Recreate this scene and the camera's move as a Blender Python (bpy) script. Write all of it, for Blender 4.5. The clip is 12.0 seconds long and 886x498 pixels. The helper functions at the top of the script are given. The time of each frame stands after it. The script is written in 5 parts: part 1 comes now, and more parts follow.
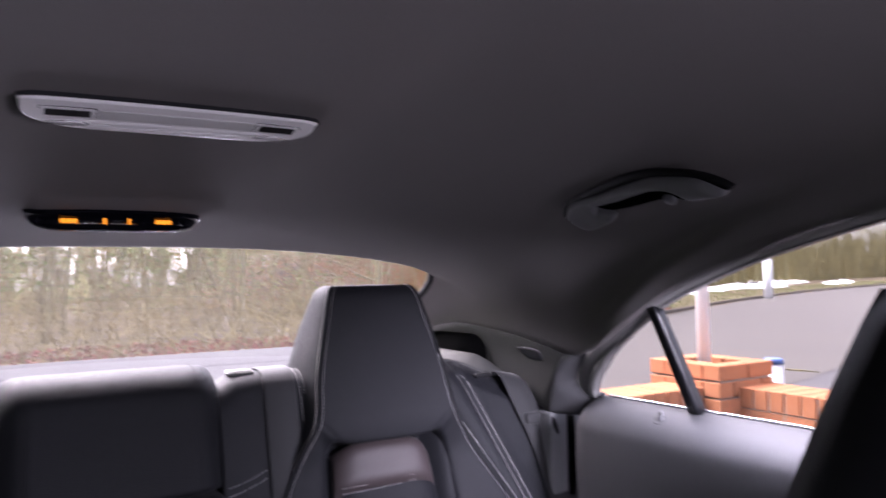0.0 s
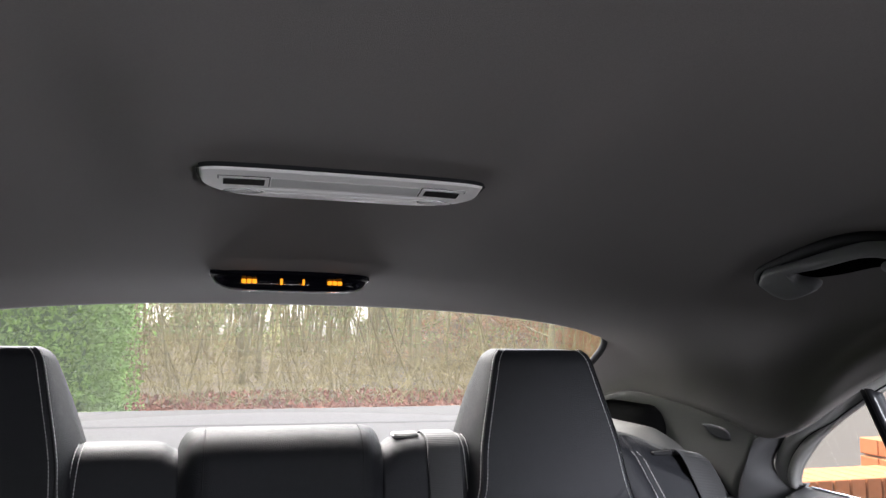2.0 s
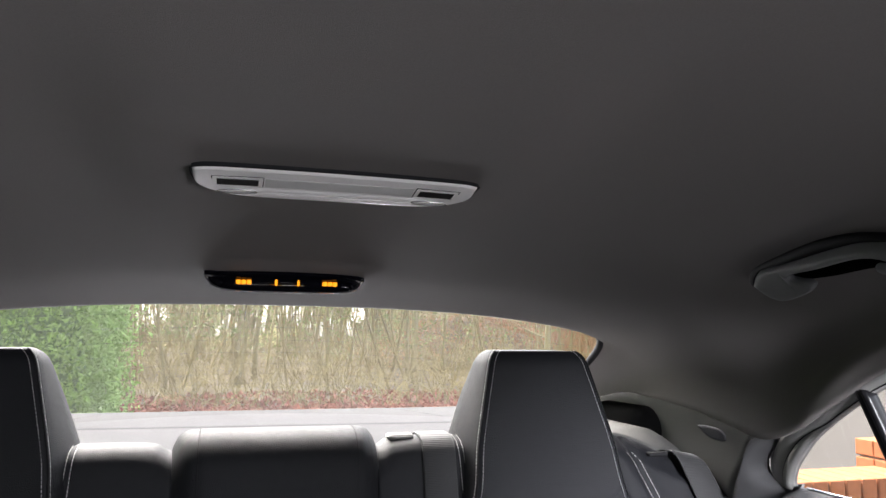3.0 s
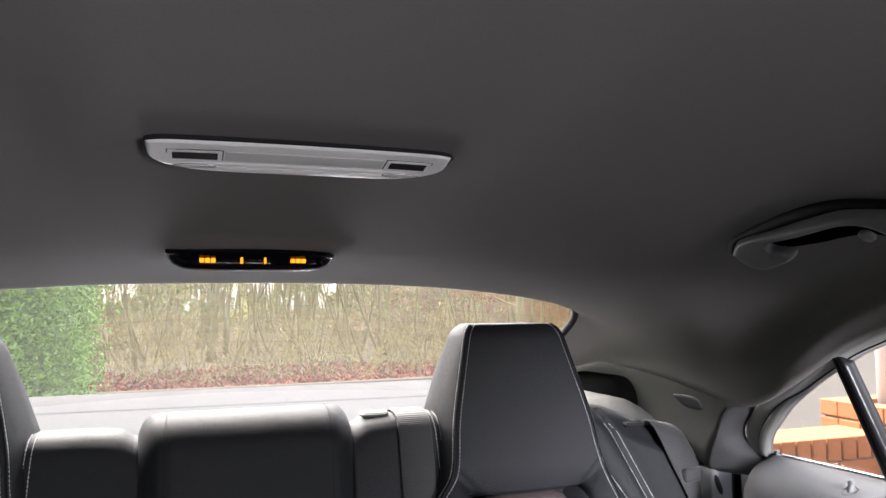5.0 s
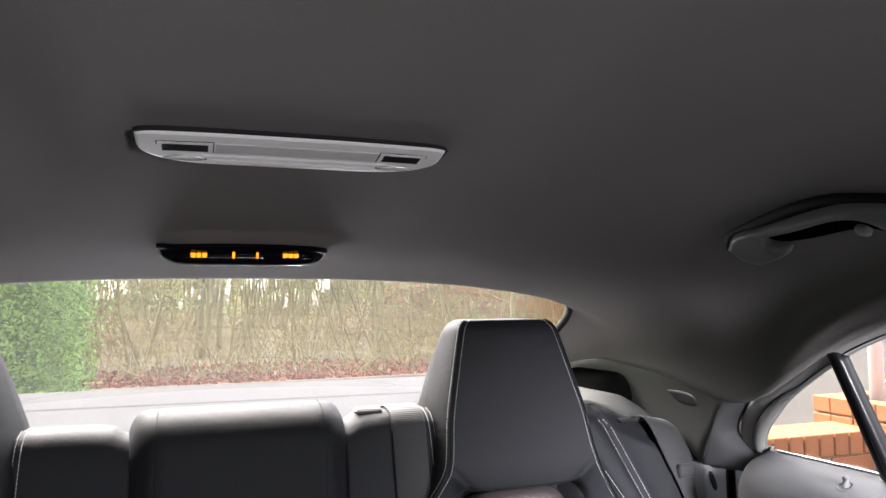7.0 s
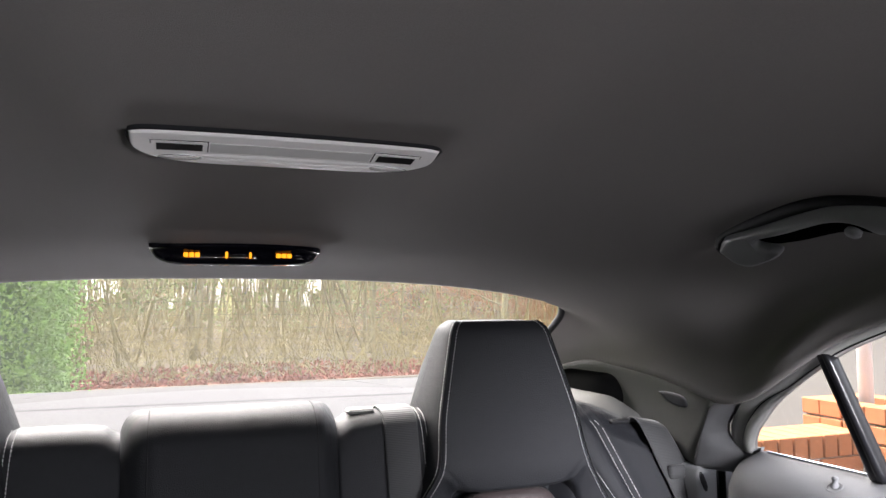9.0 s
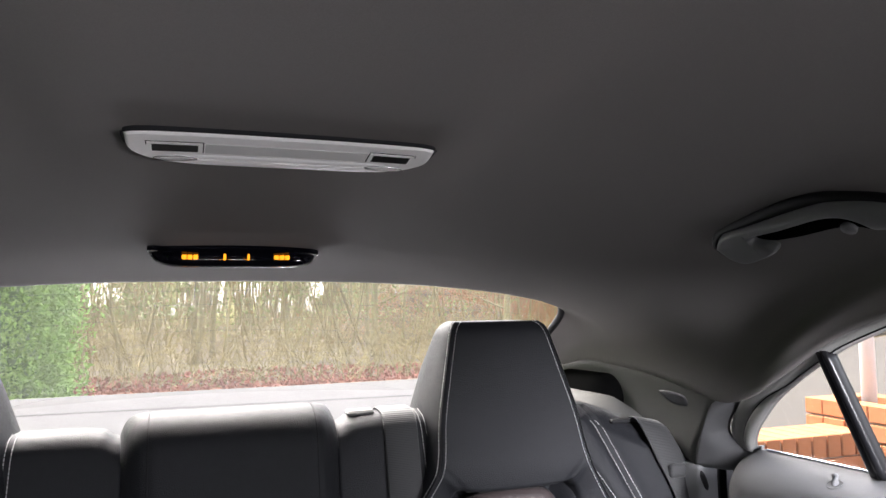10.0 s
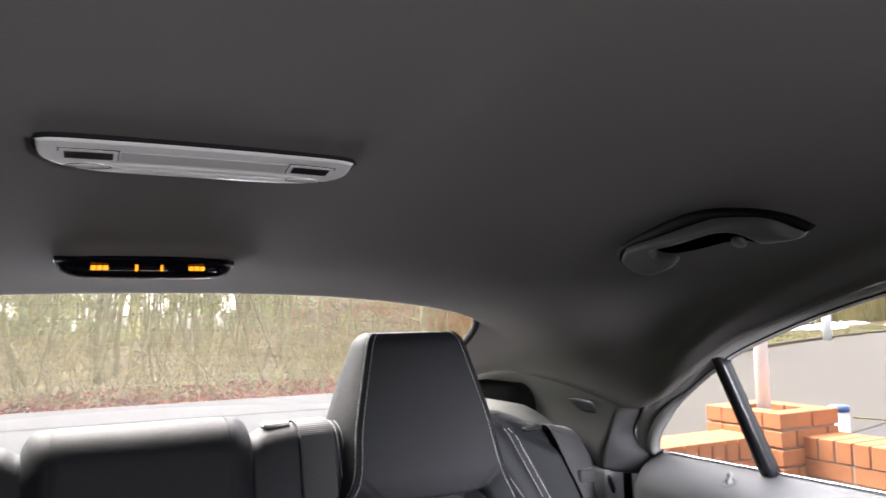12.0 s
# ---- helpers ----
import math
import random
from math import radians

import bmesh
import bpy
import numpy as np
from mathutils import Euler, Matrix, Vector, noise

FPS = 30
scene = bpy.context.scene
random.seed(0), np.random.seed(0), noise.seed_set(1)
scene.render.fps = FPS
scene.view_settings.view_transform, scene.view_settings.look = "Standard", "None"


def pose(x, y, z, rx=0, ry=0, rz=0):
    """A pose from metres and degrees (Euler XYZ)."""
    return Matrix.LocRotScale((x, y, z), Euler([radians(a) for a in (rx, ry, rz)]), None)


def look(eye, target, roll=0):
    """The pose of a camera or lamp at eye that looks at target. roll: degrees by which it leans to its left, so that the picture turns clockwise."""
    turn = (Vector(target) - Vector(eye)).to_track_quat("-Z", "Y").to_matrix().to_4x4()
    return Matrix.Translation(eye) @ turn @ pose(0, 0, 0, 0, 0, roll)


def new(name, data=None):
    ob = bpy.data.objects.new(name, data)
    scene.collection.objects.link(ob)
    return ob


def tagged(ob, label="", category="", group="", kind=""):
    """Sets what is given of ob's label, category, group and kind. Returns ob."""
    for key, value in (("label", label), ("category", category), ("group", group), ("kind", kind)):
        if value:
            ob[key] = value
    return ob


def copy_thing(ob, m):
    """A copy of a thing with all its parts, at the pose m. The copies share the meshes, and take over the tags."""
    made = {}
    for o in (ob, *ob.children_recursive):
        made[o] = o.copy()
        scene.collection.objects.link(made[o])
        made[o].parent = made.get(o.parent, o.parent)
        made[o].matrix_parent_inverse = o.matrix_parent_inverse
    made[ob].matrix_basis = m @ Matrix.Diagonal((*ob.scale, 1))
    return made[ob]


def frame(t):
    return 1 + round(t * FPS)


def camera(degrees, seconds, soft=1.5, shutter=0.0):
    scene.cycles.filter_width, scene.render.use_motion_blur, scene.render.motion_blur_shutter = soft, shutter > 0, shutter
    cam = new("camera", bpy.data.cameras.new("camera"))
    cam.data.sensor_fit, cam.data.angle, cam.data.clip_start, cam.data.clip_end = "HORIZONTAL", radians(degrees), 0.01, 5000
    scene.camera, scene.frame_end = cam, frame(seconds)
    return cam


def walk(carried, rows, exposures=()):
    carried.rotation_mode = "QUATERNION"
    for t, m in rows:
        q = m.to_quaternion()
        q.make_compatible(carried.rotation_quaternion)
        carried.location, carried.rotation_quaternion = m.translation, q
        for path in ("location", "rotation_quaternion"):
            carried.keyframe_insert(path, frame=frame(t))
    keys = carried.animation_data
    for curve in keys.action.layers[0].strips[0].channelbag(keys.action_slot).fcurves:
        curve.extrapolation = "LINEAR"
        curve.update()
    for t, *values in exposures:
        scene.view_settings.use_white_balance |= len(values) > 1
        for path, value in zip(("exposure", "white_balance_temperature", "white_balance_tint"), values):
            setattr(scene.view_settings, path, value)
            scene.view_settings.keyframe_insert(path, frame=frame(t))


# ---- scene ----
cam = camera(62.4, 12.0, shutter=0.3)
PATH = [
    (0, (-0.098, -0.027, 1.137), (0.896, 1.707, 1.213), -1.1),
    (0.1, (-0.096, -0.023, 1.139), (0.81, 1.751, 1.243), -0.7),
    (0.2, (-0.094, -0.02, 1.141), (0.745, 1.784, 1.265), -0.4),
    (0.3, (-0.092, -0.018, 1.142), (0.695, 1.81, 1.283), -0.16),
    (0.4, (-0.091, -0.016, 1.143), (0.65, 1.833, 1.298), 0.04),
    (0.5, (-0.09, -0.014, 1.144), (0.617, 1.85, 1.31), 0.2),
    (1, (-0.079, -0.003, 1.148), (0.483, 1.906, 1.351), 0.8),
    (1.5, (-0.078, 0.004, 1.151), (0.467, 1.917, 1.364), 0.9),
    (2, (-0.077, 0.003, 1.151), (0.478, 1.911, 1.376), 0.7),
    (2.5, (-0.077, 0.006, 1.151), (0.488, 1.91, 1.383), 0.7),
    (3, (-0.075, 0.004, 1.151), (0.489, 1.91, 1.379), 0.7),
    (5, (-0.069, 0.031, 1.157), (0.573, 1.919, 1.305), -0.5),
    (5.5, (-0.061, 0.022, 1.15), (0.579, 1.911, 1.299), -0.9),
    (6, (-0.063, 0.033, 1.154), (0.572, 1.924, 1.3), -1.0),
    (6.5, (-0.06, 0.031, 1.151), (0.584, 1.918, 1.299), -0.8),
    (7, (-0.067, 0.037, 1.155), (0.591, 1.921, 1.295), -0.5),
    (9, (-0.069, 0.036, 1.154), (0.61, 1.912, 1.298), -0.3),
    (9.5, (-0.066, 0.03, 1.15), (0.613, 1.905, 1.3), -0.5),
    (10, (-0.065, 0.033, 1.15), (0.609, 1.91, 1.304), -0.8),
    (10.5, (-0.061, 0.034, 1.149), (0.625, 1.906, 1.307), -0.8),
    (11, (-0.064, 0.033, 1.149), (0.65, 1.894, 1.312), -0.7),
    (11.5, (-0.068, 0.028, 1.148), (0.707, 1.864, 1.317), -0.8),
    (11.7, (-0.069, 0.026, 1.148), (0.725, 1.854, 1.32), -0.85),
    (11.8, (-0.069, 0.025, 1.147), (0.743, 1.843, 1.323), -0.91),
    (11.9, (-0.071, 0.022, 1.147), (0.774, 1.826, 1.329), -0.99),
    (12, (-0.072, 0.019, 1.146), (0.811, 1.804, 1.335), -1.1),
]
walk(cam, [(t, look(e, g, r)) for t, e, g, r in PATH], [(0.0, 3.40, 6000, 34), (1.2, 3.46, 6120, 17), (2.2, 3.50, 6350, 14), (5.0, 3.74, 6450, 15), (12.0, 3.74, 6450, 15)])

# ---- light ----
world = bpy.data.worlds.new("sky")
scene.world = world
world.use_nodes = True
wn = world.node_tree
sky = wn.nodes.new("ShaderNodeTexSky")
sky.sky_type = "NISHITA"
sky.sun_disc = False
sky.sun_elevation, sky.sun_rotation = radians(55), radians(339)
sky.air_density, sky.dust_density, sky.ozone_density = 1.0, 4.0, 1.0
pale = wn.nodes.new("ShaderNodeHueSaturation")
pale.inputs["Saturation"].default_value = 0.3
wn.links.new(sky.outputs[0], pale.inputs["Color"])
wn.links.new(pale.outputs[0], wn.nodes["Background"].inputs[0])
wn.nodes["Background"].inputs[1].default_value = 0.15
sun = new("sun", bpy.data.lights.new("sun", "SUN"))
sun.data.energy, sun.data.angle, sun.data.color = 2.3, radians(55), (1.0, 0.96, 0.9)
sun.matrix_world = look((0, 0, 30), (4.5, -11.5, 12))


def fill_lamp(name, eye, target, w, h, power, spread):
    """An added area lamp, out of view, standing in for daylight from one side."""
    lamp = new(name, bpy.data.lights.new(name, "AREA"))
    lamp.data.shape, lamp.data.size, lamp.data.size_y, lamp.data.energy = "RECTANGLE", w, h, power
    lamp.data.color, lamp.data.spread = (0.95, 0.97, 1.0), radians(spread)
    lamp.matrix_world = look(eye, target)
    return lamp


# added lamps inside the cabin, aimed to brighten the seats and ceiling
fill_lamp("windscreen_fill", (0, -0.80, 1.19), (0, 0.85, 0.72), 1.0, 0.18, 0.065, 38)
fill_lamp("front_window_fill", (0.62, -0.60, 1.05), (-0.32, -0.41, 0.95), 0.7, 0.18, 1.92, 153)
fill_lamp("front_window_fill", (-0.62, -0.60, 1.05), (0.56, 0.95, 0.62), 0.5, 0.18, 0.05, 20)
fill_lamp("rear_window_fill", (0.622, 0.35, 1.05), (0.53, 0.97, 0.82), 0.07, 0.15, 0.17, 68)
# added lamp hidden behind the shelf, throws light up along the ceiling
fill_lamp("rear_screen_fill", (0, 2.08, 0.893), (0, 1.95, 1.35), 0.8, 0.16, 3.2, 180)


# ---- materials ----
def material(name, color, rough=0.6, metal=0.0, vary=0.12, scale=40.0, bump=0.0, bscale=300.0, spec=0.5, coat=0.0, big=3.0, random_by=0.0, voronoi=False):
    """A surface with grain at two scales: colour varies by fine and broad noise, relief by a third."""
    m = bpy.data.materials.new(name)
    m.use_nodes = True
    nt = m.node_tree
    n, lk = nt.nodes, nt.links
    b = n["Principled BSDF"]
    b.inputs["Roughness"].default_value, b.inputs["Metallic"].default_value = rough, metal
    b.inputs["Specular IOR Level"].default_value = spec
    b.inputs["Coat Weight"].default_value = coat
    co = n.new("ShaderNodeTexCoord")
    fine, broad = n.new("ShaderNodeTexNoise"), n.new("ShaderNodeTexNoise")
    fine.inputs["Scale"].default_value, broad.inputs["Scale"].default_value = scale, big
    fine.inputs["Detail"].default_value = 5
    for x in (fine, broad):
        lk.new(co.outputs["Object"], x.inputs["Vector"])
    add = n.new("ShaderNodeMath")
    add.operation = "ADD"
    lk.new(fine.outputs[0], add.inputs[0]), lk.new(broad.outputs[0], add.inputs[1])
    last = add.outputs[0]
    if random_by:
        info, k = n.new("ShaderNodeObjectInfo"), n.new("ShaderNodeMath")
        geo, k2 = n.new("ShaderNodeNewGeometry"), n.new("ShaderNodeMath")
        k.operation = k2.operation = "MULTIPLY_ADD"
        k.inputs[1].default_value = k2.inputs[1].default_value = random_by
        lk.new(info.outputs["Random"], k.inputs[0]), lk.new(last, k.inputs[2])
        lk.new(geo.outputs["Random Per Island"], k2.inputs[0]), lk.new(k.outputs[0], k2.inputs[2])
        last = k2.outputs[0]
    ramp = n.new("ShaderNodeMapRange")
    ramp.inputs["From Min"].default_value, ramp.inputs["From Max"].default_value = 0.6, 1.4 + 2 * random_by
    ramp.inputs["To Min"].default_value, ramp.inputs["To Max"].default_value = 1 - vary, 1 + vary
    lk.new(last, ramp.inputs["Value"])
    mul = n.new("ShaderNodeVectorMath")
    mul.operation = "SCALE"
    mul.inputs[0].default_value = color
    lk.new(ramp.outputs[0], mul.inputs["Scale"])
    lk.new(mul.outputs[0], b.inputs["Base Color"])
    rr = n.new("ShaderNodeMapRange")
    rr.inputs["To Min"].default_value, rr.inputs["To Max"].default_value = max(0.02, rough * 0.85), min(1, rough * 1.15)
    lk.new(broad.outputs[0], rr.inputs["Value"]), lk.new(rr.outputs[0], b.inputs["Roughness"])
    if bump:
        t = n.new("ShaderNodeTexVoronoi" if voronoi else "ShaderNodeTexNoise")
        t.inputs["Scale"].default_value = bscale
        lk.new(co.outputs["Object"], t.inputs["Vector"])
        bp = n.new("ShaderNodeBump")
        bp.inputs["Strength"].default_value, bp.inputs["Distance"].default_value = bump, 0.002
        lk.new(t.outputs[0], bp.inputs["Height"]), lk.new(bp.outputs[0], b.inputs["Normal"])
    return m


def glow(name, color, strength):
    m = bpy.data.materials.new(name)
    m.use_nodes = True
    b = m.node_tree.nodes["Principled BSDF"]
    b.inputs["Base Color"].default_value = (*color, 1)
    b.inputs["Emission Color"].default_value = (*color, 1)
    b.inputs["Emission Strength"].default_value = strength
    return m


def clear_glass(name, tint, gloss, veil_amount=0.0):
    """A thin pane: mostly see-through, with a mirror-like share that grows towards grazing views, and a faint film
    added as haze.
    """
    m = bpy.data.materials.new(name)
    m.use_nodes = True
    nt = m.node_tree
    nt.nodes.remove(nt.nodes["Principled BSDF"])
    tr, gl, mix, fr = (nt.nodes.new("ShaderNode" + k) for k in ("BsdfTransparent", "BsdfGlossy", "MixShader", "Fresnel"))
    tr.inputs[0].default_value = (*tint, 1)
    gl.inputs["Roughness"].default_value = 0.01
    fr.inputs[0].default_value = gloss
    nt.links.new(fr.outputs[0], mix.inputs[0]), nt.links.new(tr.outputs[0], mix.inputs[1]), nt.links.new(gl.outputs[0], mix.inputs[2])
    # pale scattering film stands in for the haze and reflected veil
    film, veil_noise = nt.nodes.new("ShaderNodeBsdfTranslucent"), nt.nodes.new("ShaderNodeTexNoise")
    film.inputs[0].default_value = (0.80, 0.82, 0.78, 1)
    veil_noise.inputs["Scale"].default_value, veil_noise.inputs["Detail"].default_value = 5.0, 6
    place, share, veil = nt.nodes.new("ShaderNodeTexCoord"), nt.nodes.new("ShaderNodeMapRange"), nt.nodes.new("ShaderNodeMixShader")
    share.inputs["From Min"].default_value, share.inputs["From Max"].default_value = 0.3, 0.7
    share.inputs["To Min"].default_value, share.inputs["To Max"].default_value = veil_amount * 0.6, veil_amount * 1.4
    nt.links.new(place.outputs["Object"], veil_noise.inputs["Vector"]), nt.links.new(veil_noise.outputs[0], share.inputs["Value"])
    nt.links.new(share.outputs[0], veil.inputs[0]), nt.links.new(mix.outputs[0], veil.inputs[1]), nt.links.new(film.outputs[0], veil.inputs[2])
    nt.links.new(veil.outputs[0], nt.nodes["Material Output"].inputs[0])
    return m


FABRIC = material("headliner_fabric", (0.165, 0.154, 0.149), 0.95, vary=0.10, scale=900, big=2, bump=0.35, bscale=1800, spec=0.15)
LEATHER = material("black_leather", (0.0082, 0.0086, 0.0106), 0.55, vary=0.15, scale=120, big=6, bump=0.30, bscale=800, spec=0.18, voronoi=True)
LEATHER_PANEL = material("perforated_leather", (0.040, 0.030, 0.030), 0.45, vary=0.15, scale=200, big=6, bump=0.3, bscale=700, voronoi=True)
for leather in (LEATHER, LEATHER_PANEL):
    sheen = leather.node_tree.nodes["Principled BSDF"]
    sheen.inputs["Sheen Weight"].default_value, sheen.inputs["Sheen Roughness"].default_value = 0.03, 0.45
THREAD = material("pale_thread", (0.47, 0.46, 0.45), 0.8, vary=0.1, scale=800)
PLASTIC = material("soft_grey_plastic", (0.076, 0.076, 0.079), 0.65, vary=0.06, scale=500, big=3, bump=0.25, bscale=1400, spec=0.2)
PLASTIC_MID = material("mid_grey_plastic", (0.115, 0.115, 0.118), 0.6, vary=0.06, scale=500, big=3, bump=0.25, bscale=1400, spec=0.4)
PILLAR = material("pillar_plastic", (0.050, 0.050, 0.052), 0.7, vary=0.06, scale=500, big=3, bump=0.25, bscale=1400, spec=0.2)
FRAME_PLASTIC = material("pale_frame_plastic", (0.21, 0.206, 0.20), 0.6, vary=0.06, scale=500, big=3, bump=0.25, bscale=1400, spec=0.4)
PLASTIC_DARK = material("dark_plastic", (0.025, 0.025, 0.029), 0.5, spec=0.25, vary=0.1, scale=500, bump=0.2, bscale=1500)
TRIM_LIGHT = material("pale_grey_trim", (0.074, 0.074, 0.070), 0.75, vary=0.06, scale=400, big=3, bump=0.2, bscale=1500, spec=0.3)
HANDLE = material("handle_plastic", (0.165, 0.165, 0.173), 0.42, vary=0.06, scale=500, big=3, bump=0.2, bscale=1400, spec=0.5)
# near-black of the skirt that imitates shade round the lamp
SHADE_DARK = material("shade_dark", (0.018, 0.018, 0.020), 0.9, vary=0.1, scale=500, spec=0.1)
SHELF = material("pale_shelf_felt", (0.046, 0.046, 0.048), 0.95, vary=0.05, scale=600, big=4, bump=0.3, bscale=1500, spec=0.1)
FELT = material("pale_shoulder_felt", (0.075, 0.075, 0.072), 0.95, vary=0.06, scale=600, big=4, bump=0.3, bscale=1500, spec=0.1)
RUBBER = material("black_rubber", (0.010, 0.010, 0.011), 0.7, vary=0.1, spec=0.15)
# flat black for hollows whose darkness is only shade
VOID = material("shade_black", (0.003, 0.003, 0.003), 0.9, vary=0.1, spec=0.0)
GLOSS_BLACK = material("piano_black", (0.002, 0.002, 0.004), 0.05, vary=0.1, spec=0.5)
BAR = material("gloss_black_bar", (0.006, 0.006, 0.007), 0.28, vary=0.1, spec=0.25)
SILVER = material("silver_lamp_plastic", (0.86, 0.84, 0.83), 0.32, vary=0.04, scale=300, spec=0.6)
SILVER_GLOSS = material("clear_gloss_lens", (0.90, 0.88, 0.87), 0.12, vary=0.04, scale=60, coat=0.6)
DIFFUSER = material("lamp_diffuser", (0.58,0.57,0.56), 0.55, vary=0.04, scale=300)
SLOT = material("switch_slot", (0.006, 0.005, 0.006), 0.6, spec=0.1)
CHROME = material("bright_metal", (0.75, 0.75, 0.76), 0.2, metal=1.0, vary=0.05)
WEBBING = material("belt_webbing", (0.016, 0.016, 0.017), 0.75, vary=0.2, scale=900, bump=0.5, bscale=900)
WEBBING.node_tree.nodes["Principled BSDF"].inputs["Sheen Weight"].default_value = 0.12
rib, rib_bump = WEBBING.node_tree.nodes.new("ShaderNodeTexWave"), WEBBING.node_tree.nodes.new("ShaderNodeBump")
rib.bands_direction, rib.inputs["Scale"].default_value = "Z", 150
rib_bump.inputs["Strength"].default_value, rib_bump.inputs["Distance"].default_value = 0.45, 0.0008
rib_at = WEBBING.node_tree.nodes.new("ShaderNodeTexCoord")
WEBBING.node_tree.links.new(rib_at.outputs["Object"], rib.inputs["Vector"])
WEBBING.node_tree.links.new(rib.outputs[0], rib_bump.inputs["Height"])
WEBBING.node_tree.links.new(rib_bump.outputs[0], WEBBING.node_tree.nodes["Principled BSDF"].inputs["Normal"])
AMBER = glow("amber_segment", (1.0, 0.33, 0.01), 0.12)
GLASS = clear_glass("car_glass", (0.78, 0.78, 0.74), 1.8, 0.006)
SIDE_GLASS = clear_glass("side_glass", (0.51, 0.515, 0.505), 1.3, 0.004)
ASPHALT = material("asphalt", (0.064, 0.058, 0.051), 0.9, spec=0.08, vary=0.18, scale=60, big=0.4, bump=0.6, bscale=120)
DRIVE = material("driveway", (0.058,0.055,0.054), 0.9, spec=0.08, vary=0.2, scale=50, big=0.5, bump=0.6, bscale=90)
KERB = material("kerb_concrete", (0.085, 0.07, 0.055), 0.9, spec=0.05, vary=0.2, scale=30, bump=0.5, bscale=60)
SOIL = material("leaf_litter", (0.072, 0.056, 0.033), 0.95, spec=0.04, vary=0.45, scale=9, big=0.5, bump=1.0, bscale=12)
GRASS = material("grass", (0.14, 0.15, 0.06), 0.9, spec=0.08, vary=0.3, scale=20, random_by=0.3)
BARK = material("bark", (0.165, 0.143, 0.066), 0.9, spec=0.08, vary=0.35, scale=14, big=1.2, bump=0.8, bscale=25, random_by=0.25)
TWIG = material("dry_stems", (0.150, 0.124, 0.050), 0.9, spec=0.08, vary=0.35, scale=6, random_by=0.5)
BRAMBLE = material("rusty_stems", (0.185, 0.092, 0.036), 0.9, spec=0.08, vary=0.35, scale=6, random_by=0.5)
# paler than the near stems, distance haze is put into this colour
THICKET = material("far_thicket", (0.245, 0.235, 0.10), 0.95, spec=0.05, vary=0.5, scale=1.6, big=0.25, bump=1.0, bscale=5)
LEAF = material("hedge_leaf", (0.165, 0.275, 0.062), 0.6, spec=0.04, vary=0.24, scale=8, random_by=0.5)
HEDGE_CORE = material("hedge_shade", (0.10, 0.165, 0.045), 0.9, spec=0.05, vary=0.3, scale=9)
RUST = material("fallen_leaf", (0.185, 0.066, 0.040), 0.8, spec=0.08, vary=0.4, scale=9, random_by=0.5)
IVY = material("ivy_leaf", (0.135, 0.160, 0.045), 0.6, spec=0.08, vary=0.4, scale=5, random_by=0.5)
DRY_LEAF = material("dead_leaf", (0.20, 0.130, 0.052), 0.8, spec=0.08, vary=0.4, scale=5, random_by=0.5)
BRICK = material("orange_brick", (0.36, 0.145, 0.068), 0.85, spec=0.08, vary=0.28, scale=35, big=5, bump=0.5, bscale=80, random_by=0.35)
MORTAR = material("mortar", (0.30, 0.27, 0.235), 0.95, spec=0.08, vary=0.15, scale=60, bump=0.6, bscale=150)
WHITE_PAINT = material("white_paint", (0.6, 0.6, 0.6), 0.5, vary=0.05, scale=20)
SNOW = material("old_snow", (0.7, 0.7, 0.71), 0.8, vary=0.06, scale=8, bump=0.5, bscale=20)
BLUE = material("blue_plastic", (0.05, 0.10, 0.26), 0.45, vary=0.1)
CARPET = material("carpet", (0.06, 0.06, 0.06), 0.95, vary=0.2, scale=300)
PAINT = material("body_paint", (0.03, 0.03, 0.035), 0.3, vary=0.05, coat=0.6)


# ---- building helpers ----
def mesh_of(name, bm, mat, smooth=True):
    if name != "pane":
        bmesh.ops.recalc_face_normals(bm, faces=bm.faces)
    me = bpy.data.meshes.new(name)
    bm.to_mesh(me)
    bm.free()
    if mat:
        me.materials.append(mat)
    if smooth:
        me.polygons.foreach_set("use_smooth", [True] * len(me.polygons))
    return me


def part(name, bm, mat, parent=None, label="", smooth=True):
    """Links a bmesh as one mesh object, under its thing where one is given."""
    ob = new(name, mesh_of(name, bm, mat, smooth))
    if parent:
        ob.parent = parent
        if parent.parent is None or parent.type == "EMPTY":
            ob.matrix_parent_inverse = parent.matrix_basis.inverted()
    return tagged(ob, label)


def thing(name, label, category, group="", kind="", at=(0, 0, 0)):
    ob = new(name)
    ob.location = at
    ob.empty_display_size = 0.05
    return tagged(ob, label, category, group, kind)


def grid(rows, close=False, caps=False):
    """A bmesh skin over rows of points; close joins each row end to start."""
    bm = bmesh.new()
    vs = [[bm.verts.new(p) for p in r] for r in rows]
    n = len(rows[0])
    for a, b in zip(vs, vs[1:]):
        for i in range(n if close else n - 1):
            j = (i + 1) % n
            bm.faces.new((a[i], a[j], b[j], b[i]))
    if caps:
        bm.faces.new(vs[0][::-1]), bm.faces.new(vs[-1])
    return bm


def solid(ob, t, seen):
    """Gives a skin thickness on the side away from where it is seen."""
    mean = sum((f.normal * f.area for f in ob.data.polygons), Vector())
    m = ob.modifiers.new("thickness", "SOLIDIFY")
    m.thickness, m.offset = t, -1.0 if mean.dot(Vector(seen)) > 0 else 1.0
    return ob


